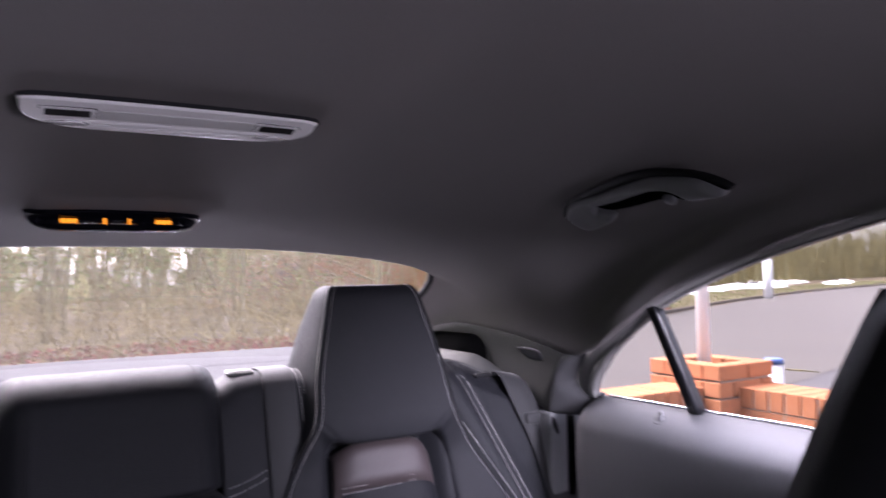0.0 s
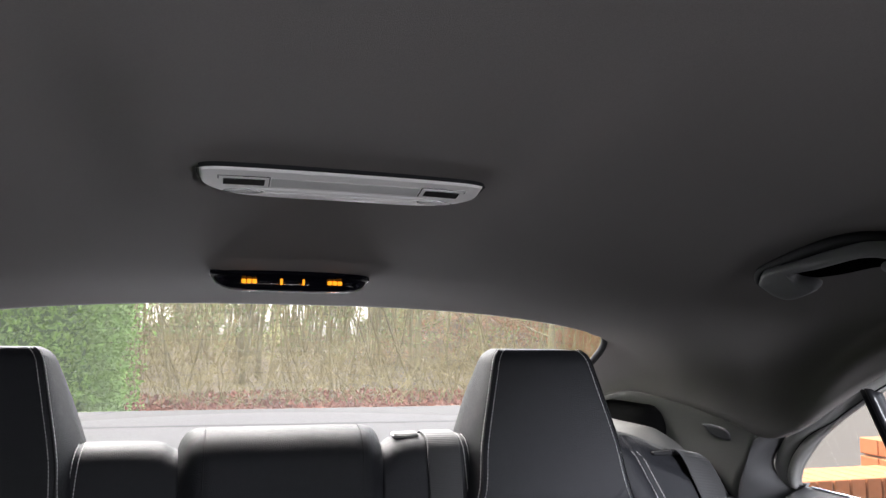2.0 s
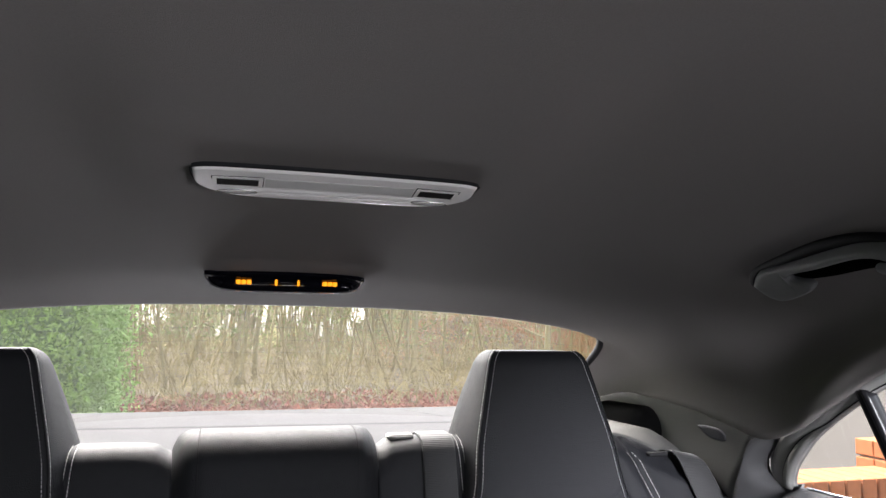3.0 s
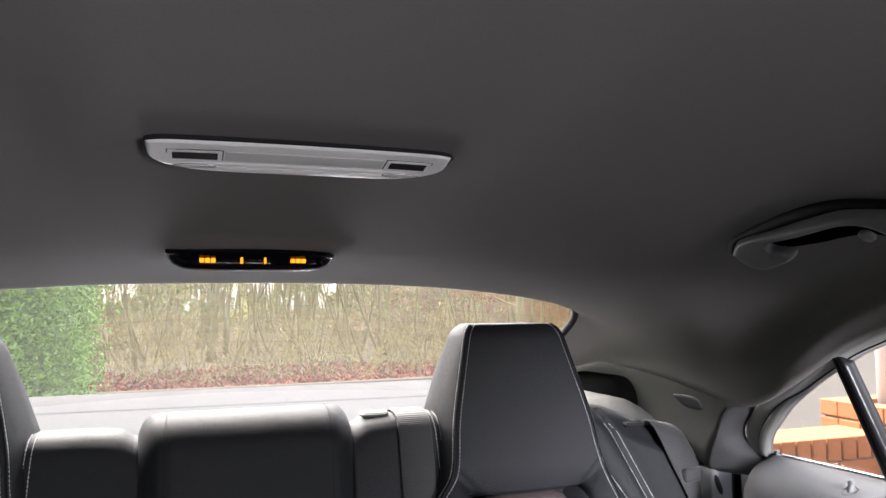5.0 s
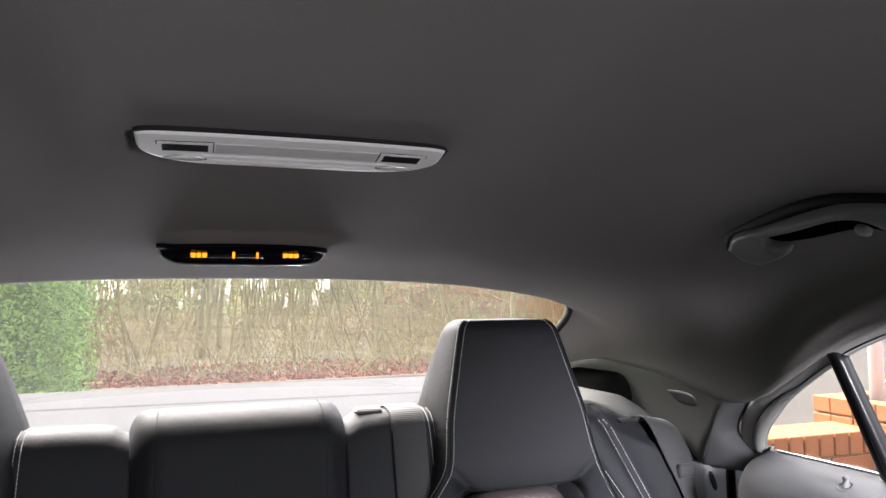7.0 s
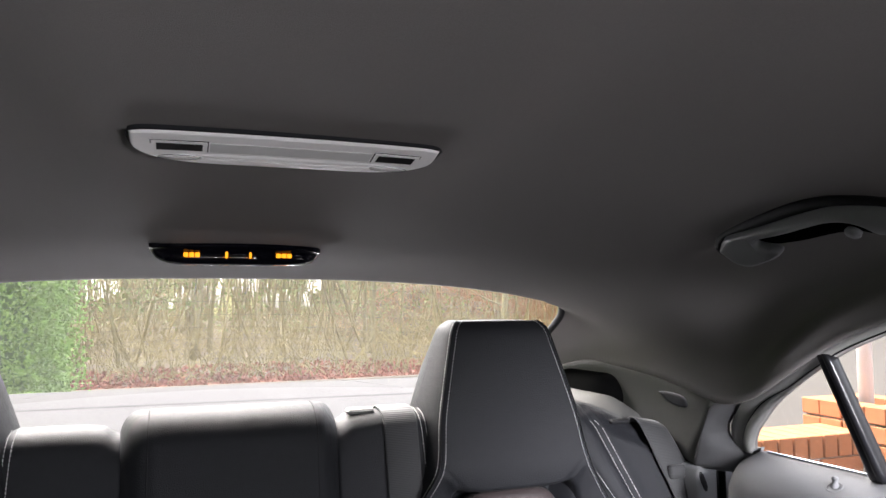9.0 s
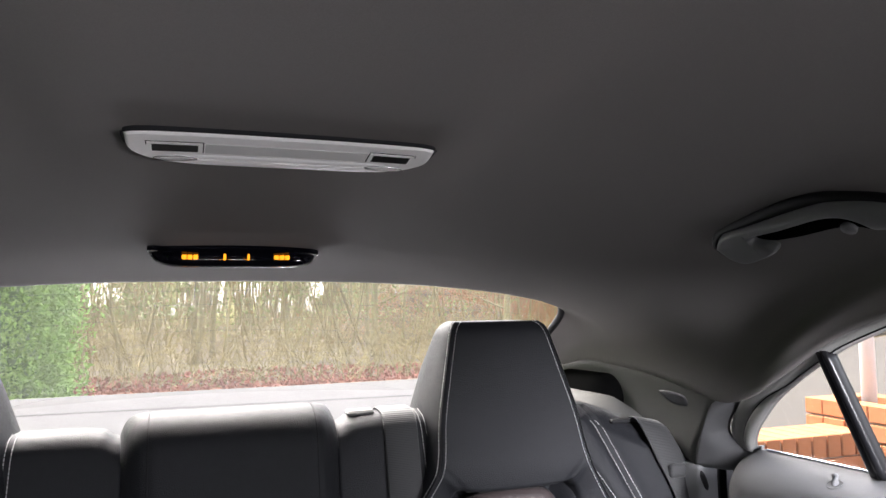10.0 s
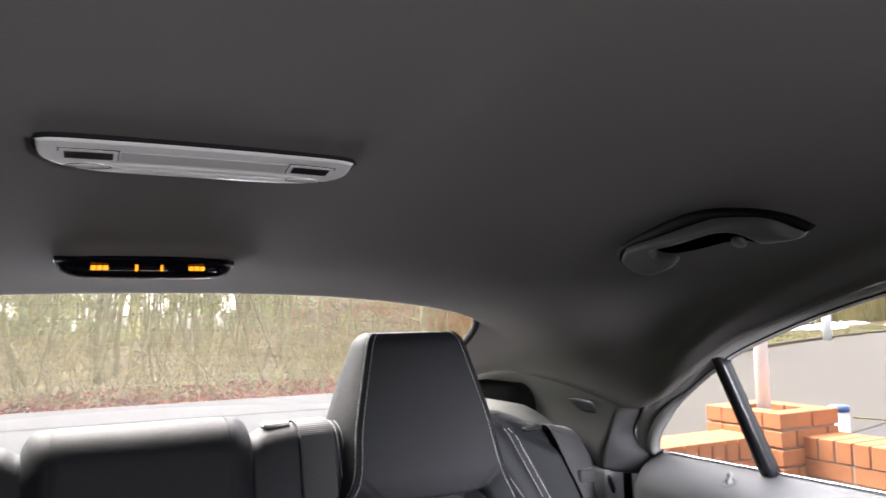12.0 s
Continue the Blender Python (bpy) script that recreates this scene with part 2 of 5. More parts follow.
def smooth_table(table):
    """Catmull-Rom through (key, value) pairs."""
    xs, ys = [p[0] for p in table], [p[1] for p in table]

    def f(v):
        v = min(max(v, xs[0]), xs[-1])
        i = max(0, min(len(xs) - 2, next((k for k in range(len(xs) - 1) if v <= xs[k + 1]), len(xs) - 2)))
        h = xs[i + 1] - xs[i]
        s = (v - xs[i]) / h
        def slope(k):
            if k == 0:
                return (ys[1] - ys[0]) / (xs[1] - xs[0])
            if k == len(xs) - 1:
                return (ys[-1] - ys[-2]) / (xs[-1] - xs[-2])
            return (ys[k + 1] - ys[k - 1]) / (xs[k + 1] - xs[k - 1])
        a, b = slope(i) * h, slope(i + 1) * h
        return ((2 * s**3 - 3 * s**2 + 1) * ys[i] + (s**3 - 2 * s**2 + s) * a + (3 * s**2 - 2 * s**3) * ys[i + 1] + (s**3 - s**2) * b)
    return f


def curve_points(pts, n):
    """n points along a smooth line through pts."""
    t = list(range(len(pts)))
    fs = [smooth_table(list(zip(t, [p[k] for p in pts]))) for k in range(len(pts[0]))]
    return [tuple(f((len(pts) - 1) * i / (n - 1)) for f in fs) for i in range(n)]


def tube(pts, radii, sides=8, flat=1.0, up=(0, 0, 1)):
    """A bmesh sweep of an ellipse along pts. radii: one value or one a point; flat scales it along up."""
    rows = []
    pts = [Vector(p) for p in pts]
    for i, p in enumerate(pts):
        d = (pts[min(i + 1, len(pts) - 1)] - pts[max(i - 1, 0)]).normalized()
        a = d.cross(Vector(up))
        a = a.normalized() if a.length > 1e-4 else Vector((1, 0, 0))
        b = a.cross(d)
        r = radii[i] if isinstance(radii, (list, tuple)) else radii
        rows.append([p + a * r * math.cos(q) + b * r * flat * math.sin(q) for q in (2 * math.pi * k / sides for k in range(sides))])
    return grid(rows, close=True, caps=True)


def box(x0, y0, z0, x1, y1, z1, bevel=0.0, seg=2, m=None):
    bm = bmesh.new()
    bmesh.ops.create_cube(bm, size=1)
    bmesh.ops.transform(bm, verts=bm.verts, matrix=Matrix.Translation(((x0 + x1) / 2, (y0 + y1) / 2, (z0 + z1) / 2)) @ Matrix.Diagonal((x1 - x0, y1 - y0, z1 - z0, 1)))
    if bevel:
        bmesh.ops.bevel(bm, geom=list(bm.edges), offset=bevel, segments=seg, profile=0.5, affect="EDGES")
    if m:
        bmesh.ops.transform(bm, verts=bm.verts, matrix=m)
    return bm


def ribbon(pts, sides, width, thick):
    """A strap: centre points, the way across at each, width and thickness."""
    rows = []
    pts, sides = [Vector(p) for p in pts], [Vector(s).normalized() for s in sides]
    for i, (p, s) in enumerate(zip(pts, sides)):
        d = (pts[min(i + 1, len(pts) - 1)] - pts[max(i - 1, 0)]).normalized()
        n = d.cross(s).normalized()
        w, h = s * width / 2, n * thick / 2
        rows.append([p - w - h * 0.4, p - w * 0.9 - h, p + w * 0.9 - h, p + w - h * 0.4, p + w + h * 0.4, p + w * 0.9 + h, p - w * 0.9 + h, p - w + h * 0.4])
    return grid(rows, close=True, caps=True)


def stitches(pts, step=0.0050, length=0.0036, r=0.00058):
    """A row of short threads along a line, joined into one mesh."""
    bm = bmesh.new()
    pts = [Vector(p) for p in pts]
    run, done = 0.0, 0.0
    for a, b in zip(pts, pts[1:]):
        d, seg = (b - a).normalized(), (b - a).length
        u = d.orthogonal().normalized()
        w = d.cross(u)
        while done < run + seg:
            c = a + d * (done - run)
            ring = [[bm.verts.new(c + d * e + (u * math.cos(q) + w * math.sin(q)) * r) for q in (0, 2.1, 4.2)] for e in (-length / 2, length / 2)]
            for i in range(3):
                j = (i + 1) % 3
                bm.faces.new((ring[0][i], ring[0][j], ring[1][j], ring[1][i]))
            bm.faces.new(ring[0][::-1]), bm.faces.new(ring[1])
            done += step
        run += seg
    return bm


# ---- cabin shell ----
section_power = smooth_table([(-1.2, 1.9), (0.30, 1.9), (0.45, 2.1), (0.58, 2.35), (0.72, 2.5), (0.95, 2.6), (1.8, 2.6)])
roof_mid = smooth_table([(-1.2, 1.24), (-0.9, 1.30), (-0.4, 1.335), (0.0, 1.332), (0.3, 1.311), (0.5, 1.289), (0.57, 1.279), (0.65, 1.266), (0.865, 1.222), (1.08, 1.186), (1.4, 1.078), (1.69, 0.972), (1.8, 0.935)])
edge_z = smooth_table([(-1.2, 1.12), (-0.6, 1.19), (0.0, 1.224), (0.3, 1.197), (0.444, 1.171), (0.578, 1.131), (0.647, 1.106), (0.741, 1.058), (0.80, 1.028), (0.86, 1.012), (0.946, 1.026), (1.01, 1.037), (1.109, 1.047), (1.184, 1.050), (1.3, 1.025), (1.5, 0.970), (1.75, 0.93)])
edge_x = smooth_table([(-1.2, 0.60), (-0.4, 0.585), (0.0, 0.570), (0.3, 0.575), (0.444, 0.584), (0.578, 0.599), (0.647, 0.609), (0.741, 0.626), (0.86, 0.636), (1.01, 0.630), (1.109, 0.620), (1.184, 0.612), (1.4, 0.590), (1.75, 0.56)])
glass_side = smooth_table([(1.08, 0.477), (1.09, 0.505), (1.12, 0.532), (1.17, 0.550), (1.3, 0.562), (1.5, 0.56), (1.75, 0.54)])


def glass_z(x, y):
    return roof_mid(y) - (0.10 + 0.35 * (y - 1.08)) * x * x


def ease(a, b, v):
    t = min(1.0, max(0.0, (v - a) / (b - a)))
    return t * t * (3 - 2 * t)


def pad(x, y):
    """Soft swellings of the lining that carry the lamp and the display."""
    x = abs(x)
    # slight dip before the lamp, shaped to darken the lining there
    rise = 0.0020 * ease(0.450, 0.550, y) * (1 - ease(0.572, 0.590, y)) * (1 - ease(0.112, 0.150, x))
    lamp_pad = 0.0095 * ease(0.30, 0.46, y) * (1 - ease(0.60, 0.85, y)) * (1 - ease(0.115, 0.190, x)) - rise
    disp_pad = 0.0060 * ease(0.820, 0.860, y) * (1 - ease(0.875, 0.96, y)) * (1 - ease(0.075, 0.115, x))
    return lamp_pad + disp_pad


def roof_section(y, q):
    """A point of the lining at station y; q runs from 0 on the centre line to 90 degrees at the lower edge."""
    w, e = edge_x(y), edge_z(y)
    pw = section_power(y)
    s, c = math.sin(radians(q)) ** (2 / pw), max(0.0, math.cos(radians(q))) ** (2 / pw)
    if y <= 1.08:
        h = roof_mid(y) - e
    else:
        g = glass_side(y)
        h = (glass_z(g, y) - e) / (1 - (g / w) ** pw) ** (1 / pw)
        h += (roof_mid(1.08) - edge_z(1.08) - h) * (1 - ease(1.08, 1.22, y))
    curl = 0.013 * math.exp(-((h * c - 0.026) / 0.017) ** 2) * (1 - ease(0.70, 0.82, y)) if q > 60 else 0.0
    return Vector((w * s - curl, y, e + h * c - pad(w * s, y)))


def roof_z(x, y):
    w, e = edge_x(y), edge_z(y)
    pw = section_power(y)
    return e + (roof_mid(y) - e) * (1 - min(1, abs(x) / w) ** pw) ** (1 / pw) - pad(x, y)


stations = [-1.25 + 0.05 * i for i in range(35)] + [0.5 + 0.008 * i for i in range(73)]
angles = [90 * (i / 64) for i in range(65)]
cut = 32
skin = bmesh.new()
last = None
for y in stations + [1.08 + 0.62 * ((i + 1) / 40) ** 1.4 for i in range(40)]:
    if y <= 1.0801:
        qs = angles
        left = [skin.verts.new((-p.x, p.y, p.z)) for p in (roof_section(y, q) for q in qs[:0:-1])]
        right = [skin.verts.new(roof_section(y, q)) for q in qs]
        row = left + right
        if last:
            for i in range(len(row) - 1):
                skin.faces.new((last[i], last[i + 1], row[i + 1], row[i]))
        last = row
    else:
        q0 = math.degrees(math.asin(min(1, (glass_side(y) / edge_x(y)) ** 1.3)))
        side = [roof_section(y, q0 + (90 - q0) * k / (64 - cut)) for k in range(65 - cut)]
        if len(last) == 129:
            last = (last[:64 - cut + 1][::-1], last[64 + cut:])
        row = ([skin.verts.new((-p.x, p.y, p.z)) for p in side], [skin.verts.new(p) for p in side])
        for u, v in zip(last, row):
            for i in range(len(u) - 1):
                skin.faces.new((u[i], u[i + 1], v[i + 1], v[i]))
        last = row
headliner = part("ceiling", skin, FABRIC)
tagged(headliner, "dark charcoal woven fabric car headliner", "headliner", kind="structure")
solid(headliner, 0.003, (0, 0, -1))

# rear screen: the pane, its black border, heater wires
screen = thing("window_1", "raked rear screen with fine heater wires", "window", kind="structure", at=(0, 1.4, 0.98))
xs = [-0.58 + 1.16 * i / 30 for i in range(31)]


def screen_foot(x):
    """Where the screen meets the shelf."""
    y = 1.74
    while glass_z(x, y) < 0.958:
        y -= 0.005
    return y


pane_rows = [[Vector((x, y, glass_z(x, y) + 0.006)) for x, y in ((x, 1.06 + (screen_foot(x) - 1.06) * k / 24) for x in xs[::-1])] for k in range(25)]
pane = part("pane", grid(pane_rows), GLASS, screen, "thin clear curved glass")
pane.visible_shadow = False
for sgn in (1, -1):
    line = [(sgn * (glass_side(y) + 0.002), y, glass_z(glass_side(y), y) + 0.001) for y in [1.09 + 0.6 * i / 30 for i in range(31)]]
    part("border", tube(line, 0.006, 8), RUBBER, screen, "black screen border")
for i in range(9):
    y = 1.13 + 0.06 * i
    line = [(x, y - 0.10 * x * x, glass_z(x, y - 0.10 * x * x) + 0.004) for x in [-0.52 + 1.04 * k / 24 for k in range(25)]]
    part("heater_wire", tube(line, 0.00013, 4), RUBBER, screen)
for x, dx in ((-0.046, 0.0), (0.028, -0.004)):
    part("heater_wire", tube([(x, 1.07, glass_z(x, 1.07) + 0.003), (x + dx * 0.4, 1.105, glass_z(x, 1.105) + 0.003), (x + dx, 1.155, glass_z(x, 1.155) + 0.003)], 0.00045, 5), RUBBER, screen, "dark feed wire")

# parcel shelf below the rear screen
rows = []
for i in range(25):
    x = -0.63 + 1.26 * i / 24
    rows.append([Vector((x, y, 0.966 - 0.0045 * math.exp(-((y - 1.507 + 0.03 * x) / 0.006) ** 2))) for y in [1.0 + 0.80 * k / 240 for k in range(241)]])
shelf = part("parcel_shelf", grid(rows), SHELF)
solid(shelf, 0.02, (0, 0, 1))
tagged(shelf, "pale grey felt parcel shelf under the rear screen", "parcel shelf", kind="structure")



def pane_x(z):
    return 0.675 - 0.38 * (z - 0.95)


# lower trim of the rear pillars, with the small airbag tab
frame_back = smooth_table([(0.885, 0.866), (0.943, 0.868), (0.957, 0.872), (0.977, 0.866), (0.994, 0.851), (1.03, 0.82)])
fold_back = smooth_table([(0.885, 0.945), (0.93, 0.930), (0.97, 0.908), (1.03, 0.872)])
inner_x = smooth_table([(0.86, 0.640), (1.0, 0.640), (1.15, 0.628), (1.36, 0.60)])
trim_low = smooth_table([(0.88, 0.885), (0.915, 0.885), (0.935, 0.905), (0.95, 0.915), (1.03, 0.945), (1.11, 0.960), (1.2, 0.965), (1.36, 0.966)])
for sgn, name in ((1, "1"), (-1, "2")):
    rows = []
    for i in range(21):
        z = 0.912 + 0.128 * i / 20
        y0, y1 = frame_back(z) + 0.020 * ease(0.940, 0.968, z) - 0.012 * ease(0.985, 1.03, z), fold_back(z)
        x0, x1 = pane_x(z) + 0.004 + 0.014 * ease(0.995, 1.03, z), inner_x(y1) - 0.1 * (z - 0.95) + 0.014 * ease(0.995, 1.03, z)
        rows.append([Vector((sgn * (x0 + (x1 - x0) * k / 12 - 0.006 * math.sin(math.pi * k / 12)), y0 + (y1 - y0) * k / 12, z)) for k in range(13)])
    post = part("pillar_post_" + name, grid(rows), PILLAR)
    solid(post, 0.006, (-sgn, 0, 0))
    tagged(post, "grey moulded pillar post behind the side window", "pillar trim", kind="structure")
    rows = []
    for i in range(17):
        w = i / 16
        row = []
        for k in range(33):
            y1 = fold_back(0.885 + 0.14 * w)
            y = y1 + (1.36 - y1) * k / 32
            z0 = trim_low(y)
            z = z0 + (edge_z(y) + 0.006 - z0) * w
            row.append(Vector((sgn * (inner_x(y) - 0.1 * (z - 0.95) + 0.006 * w ** 6 + 0.005 * (1 - w) ** 8 + 0.004 * math.sin(math.pi * w)), y, z)))
        rows.append(row)
    trim = part("pillar_trim_" + name, grid(rows), TRIM_LIGHT)
    solid(trim, 0.006, (-sgn, 0, 0))
    tagged(trim, "pale grey moulded lower pillar trim", "pillar trim", kind="structure")
    low = part("side_trim", box(0.640, 0.922, 0.45, 0.705, 1.35, 0.914, 0.006, 3), PLASTIC_MID, None)
    low.scale.x = sgn
    slot = part("shut_gap", box(0.673, 0.9195, 0.60, 0.689, 0.924, 0.908, 0.002, 2), RUBBER, low, "dark upright gap")
    part("belt_slot", tube([(sgn * x, 0.9222, z) for x, z in ((0.6445, 0.907), (0.6465, 0.902), (0.650, 0.893), (0.6535, 0.884), (0.655, 0.879))], [0.0015, 0.0042, 0.0048, 0.0042, 0.0015], 12, 0.35, (0, 1, 0)), RUBBER, low, "black oval slot")
    tagged(low, "grey plastic side panel beside the rear seat", "side panel", kind="structure")
    tab_mesh = bmesh.new()
    tab_out = curve_points([(0.032, 0.008), (0.010, 0.0095), (-0.018, 0.0075), (-0.029, 0.001), (-0.030, -0.0075), (-0.020, -0.0095), (0.004, -0.008), (0.020, -0.001), (0.032, 0.008)], 40)[:-1]
    rings = [[tab_mesh.verts.new((sgn * dx, y * k, z * k)) for y, z in tab_out] for k, dx in ((1.0, 0.004), (1.0, -0.0005), (0.9, -0.0016), (0.5, -0.0018))]
    for u, v in zip(rings, rings[1:]):
        for i in range(len(u)):
            tab_mesh.faces.new((u[i], u[(i + 1) % len(u)], v[(i + 1) % len(u)], v[i]))
    tab_mesh.faces.new(rings[-1])
    bmesh.ops.recalc_face_normals(tab_mesh, faces=tab_mesh.faces)
    tab = part("airbag_tab", tab_mesh, PLASTIC_DARK)
    tab.matrix_basis = pose(sgn * 0.6375, 0.970, 1.006, 0, -sgn * 6, sgn * 2)
    tagged(tab, "small grey leaf-shaped airbag tab set in the pillar trim", "airbag tab")
    # black block in place of the shaded recess by the retractor
    cover = part("recess_block", box(0.575, 1.095, 0.955, 0.664, 1.27, 1.031, 0.036, 6), VOID)
    cover.scale.x = sgn
    back_wall = part("pillar_backing", box(0.652, 0.935, 0.88, 0.664, 1.36, 1.03, 0.004, 2), PLASTIC_DARK)
    back_wall.scale.x = sgn
    tagged(back_wall, "black backing behind the pillar trim", "pillar trim", kind="structure")
    tagged(cover, "black block standing for the shaded recess at the belt retractor", "belt cover")


# ---- rear doors ----
OUT = [(0.856, 0.943), (0.853, 0.957), (0.838, 0.977), (0.819, 0.994), (0.785, 1.022), (0.741, 1.050), (0.69, 1.078), (0.647, 1.099), (0.578, 1.124), (0.5, 1.148), (0.4, 1.172), (0.3, 1.190), (0.15, 1.207), (0.0, 1.214), (-0.12, 1.216)]


FRAME_TOP = [(0.0, -0.016), (0.0, -0.012), (0.0003, -0.010), (0.0008, -0.008), (0.0012, -0.0065), (0.002, -0.004), (0.0035, -0.001), (0.0055, 0.002), (0.0080, 0.0035), (0.012, 0.003), (0.020, -0.004), (0.034, -0.030)]
FRAME_BACK = [(0.0, -0.014), (0.0005, -0.002), (0.002, 0.0), (0.010, 0.001), (0.0115, -0.003), (0.0125, -0.003), (0.014, -0.001), (0.026, 0.000), (0.031, -0.001), (0.0325, -0.005), (0.036, -0.006), (0.06, -0.012)]


def rear_door(sgn, name):
    door = thing(name, "grey rear car door trim with a quarter light", "car door", kind="structure", at=(sgn * 0.68, 0.4, 0.3))
    line = curve_points(OUT, 60)
    rows = []
    for i, (y, z) in enumerate(line):
        a, b = line[max(i - 1, 0)], line[min(i + 1, len(line) - 1)]
        t = Vector((b[0] - a[0], b[1] - a[1])).normalized()
        n = Vector((-t.y, t.x)) * -1
        if n.y < 0 and y < 0.83:
            n = -n
        if i < 3:
            n = Vector((1, 0.1)).normalized()
        row = []
        back_end = ease(0.74, 0.82, y)
        for (off, inn), (off2, inn2) in zip(FRAME_TOP, FRAME_BACK):
            off, inn = off + (off2 - off) * back_end, inn + (inn2 - inn) * back_end
            yy, zz = y + n.x * off, z + n.y * off
            row.append(Vector((sgn * (pane_x(zz) - inn), yy, zz)))
        rows.append(row)
    fr = part("window_frame", grid(rows), FRAME_PLASTIC, door, "grey rubber-lined window frame")
    solid(fr, 0.004, (-sgn, 0, 0))
    for off in (0.0115, 0.0335):
        seal = []
        for i, (y, z) in enumerate(line):
            p, q = rows[i][4], rows[i][9]
            if off < 0.02 or y > 0.75:
                seal.append(((p if off < 0.02 else q) + Vector((-sgn * 0.002, 0, 0))))
        part("seal", tube(seal, 0.0008, 6), RUBBER, door, "thin black rubber seal")
    sec = [(0.690, 0.952), (0.680, 0.953), (0.672, 0.949), (0.655, 0.942), (0.640, 0.934), (0.629, 0.922), (0.624, 0.905), (0.623, 0.86), (0.628, 0.80), (0.632, 0.76), (0.60, 0.735), (0.57, 0.725), (0.565, 0.70), (0.60, 0.66), (0.64, 0.60), (0.65, 0.35), (0.70, 0.33)]
    sec = curve_points(sec, 60)
    rows = []
    for k in range(40):
        y = -0.15 + 1.02 * k / 39
        r = max(0, (y - 0.825) / 0.045)
        pull = 0.03 * (1 - math.sqrt(max(0, 1 - min(1, r) ** 2)))
        rows.append([Vector((sgn * (x + pull * (1 if x < 0.68 else 0)), y, z - 0.007 * max(0, (y - 0.467)) / 0.39 + 0.002)) for x, z in sec])
    body = part("door_panel", grid(rows), PLASTIC, door, "soft grey moulded door panel")
    solid(body, 0.004, (-sgn, 0, 0))
    part("window_seal", tube([(sgn * 0.681, y, 0.957 - 0.007 * max(0, y - 0.467) / 0.39) for y in [-0.12 + 0.95 * k / 20 for k in range(21)]], 0.0016, 8), CHROME, door, "bright window seal")
    # upright bar between the main pane and the quarter light
    a, b = Vector((0.622, 0.678, 1.093)), Vector((0.675, 0.657, 0.950))
    rows = []
    for k in range(13):
        p = a.lerp(b, k / 12)
        w = 0.0084 + 0.0020 * k / 12
        rows.append([Vector((sgn * (p.x + dx), p.y + dy * w, p.z)) for dx, dy in ((0.012, 1.0), (0.0, 1.0), (-0.003, 0.92), (-0.0045, 0.7), (-0.005, 0.4), (-0.0045, 0.2), (-0.0035, 0.0), (-0.0045, -0.2), (-0.005, -0.5), (-0.0035, -0.85), (0.0, -1.0), (0.012, -1.0))])
    part("window_bar", grid(rows, close=True, caps=True), BAR, door, "black upright quarter light bar")
    pn = part("pane", grid([[Vector((sgn * (pane_x(z) + 0.010), y, z)) for z in ((0.93, 1.0, 1.08, 1.24) if sgn > 0 else (1.24, 1.08, 1.0, 0.93))] for y in (-0.14, 0.2, 0.5, 0.72, 0.88)]), SIDE_GLASS, door, "clear side glass")
    pn.visible_shadow = False
    pin = part("lock_pin", tube([(sgn * 0.650, 0.695, 0.924), (sgn * 0.651, 0.695, 0.940), (sgn * 0.651, 0.695, 0.947), (sgn * 0.651, 0.695, 0.950)], [0.0045, 0.0045, 0.0042, 0.0025], 10), PLASTIC, door, "grey lock pin")
    part("pin_collar", tube([(sgn * (0.650 + 0.0075 * math.cos(q)), 0.695 + 0.0092 * math.sin(q), 0.9372 + 0.0040 * math.cos(q)) for q in [2 * math.pi * k / 32 for k in range(33)]], 0.0011, 6), PLASTIC, door)
    part("corner_filler", box(min(sgn * 0.680, sgn * 0.70), 0.836, 0.90, max(sgn * 0.680, sgn * 0.70), 0.870, 0.946, 0.003, 2), PLASTIC_DARK, door)
    return door


rear_door(1, "door_1")
rear_door(-1, "door_2")

# plain closing walls: unseen front and front sides shut out daylight; floor, outer skin
front = part("wall_front", box(-0.72, -1.32, 0.2, 0.72, -1.22, 1.25, 0.02), PLASTIC_DARK)
tagged(front, "dark unseen wall closing the cabin front, windscreen included", "bulkhead", kind="structure")
for sgn, nm in ((1, "wall_side_1"), (-1, "wall_side_2")):
    ob = part(nm, box(0.655, -1.3, 0.2, 0.72, -0.16, 1.24, 0.01), PLASTIC)
    ob.scale.x = sgn
    tagged(ob, "plain grey unseen wall closing the front door and its window", "door trim", kind="structure")
    ob = part("center_pillar", box(0.632, -0.20, 0.9, 0.655, -0.09, 1.21, 0.008), PLASTIC_DARK)
    ob.scale.x = sgn
    tagged(ob, "dark centre door pillar trim", "pillar", kind="structure")
    ob = part("outer_side", box(0.705, -1.3, 0.2, 0.75, 1.9, 0.93, 0.01), PAINT)
    ob.scale.x = sgn
    tagged(ob, "painted outer side of the car", "car body", kind="structure")
rear = part("wall_rear", box(-0.7, 1.78, 0.2, 0.7, 1.9, 0.89, 0.01), PAINT)
tagged(rear, "painted rear panel of the car", "car body", kind="structure")
floor = part("floor", box(-0.72, -1.4, 0.17, 0.72, 1.8, 0.21), CARPET)
tagged(floor, "dark carpeted cabin floor", "floor", kind="structure")


# ---- rear bench ----
bench = thing("rear_bench_seat", "black leather rear bench with pale contrast stitching", "car seat", at=(0, 0.9, 0.21))
part("seat_base", box(-0.63, 0.42, 0.21, 0.63, 1.0, 0.50, 0.05, 4), LEATHER, bench)

top_out = smooth_table([(0.135, 0.996), (0.15, 1.005), (0.19, 1.008), (0.25, 1.008), (0.42, 1.008), (0.497, 1.004), (0.53, 0.994), (0.56, 0.981), (0.60, 0.964), (0.625, 0.945), (0.64, 0.92), (0.65, 0.88)])


def front_y(z):
    return 0.985 - 0.27 * (1.0 - z)


def seam_a(z):
    return 0.471 + (0.94 - z) * 0.62


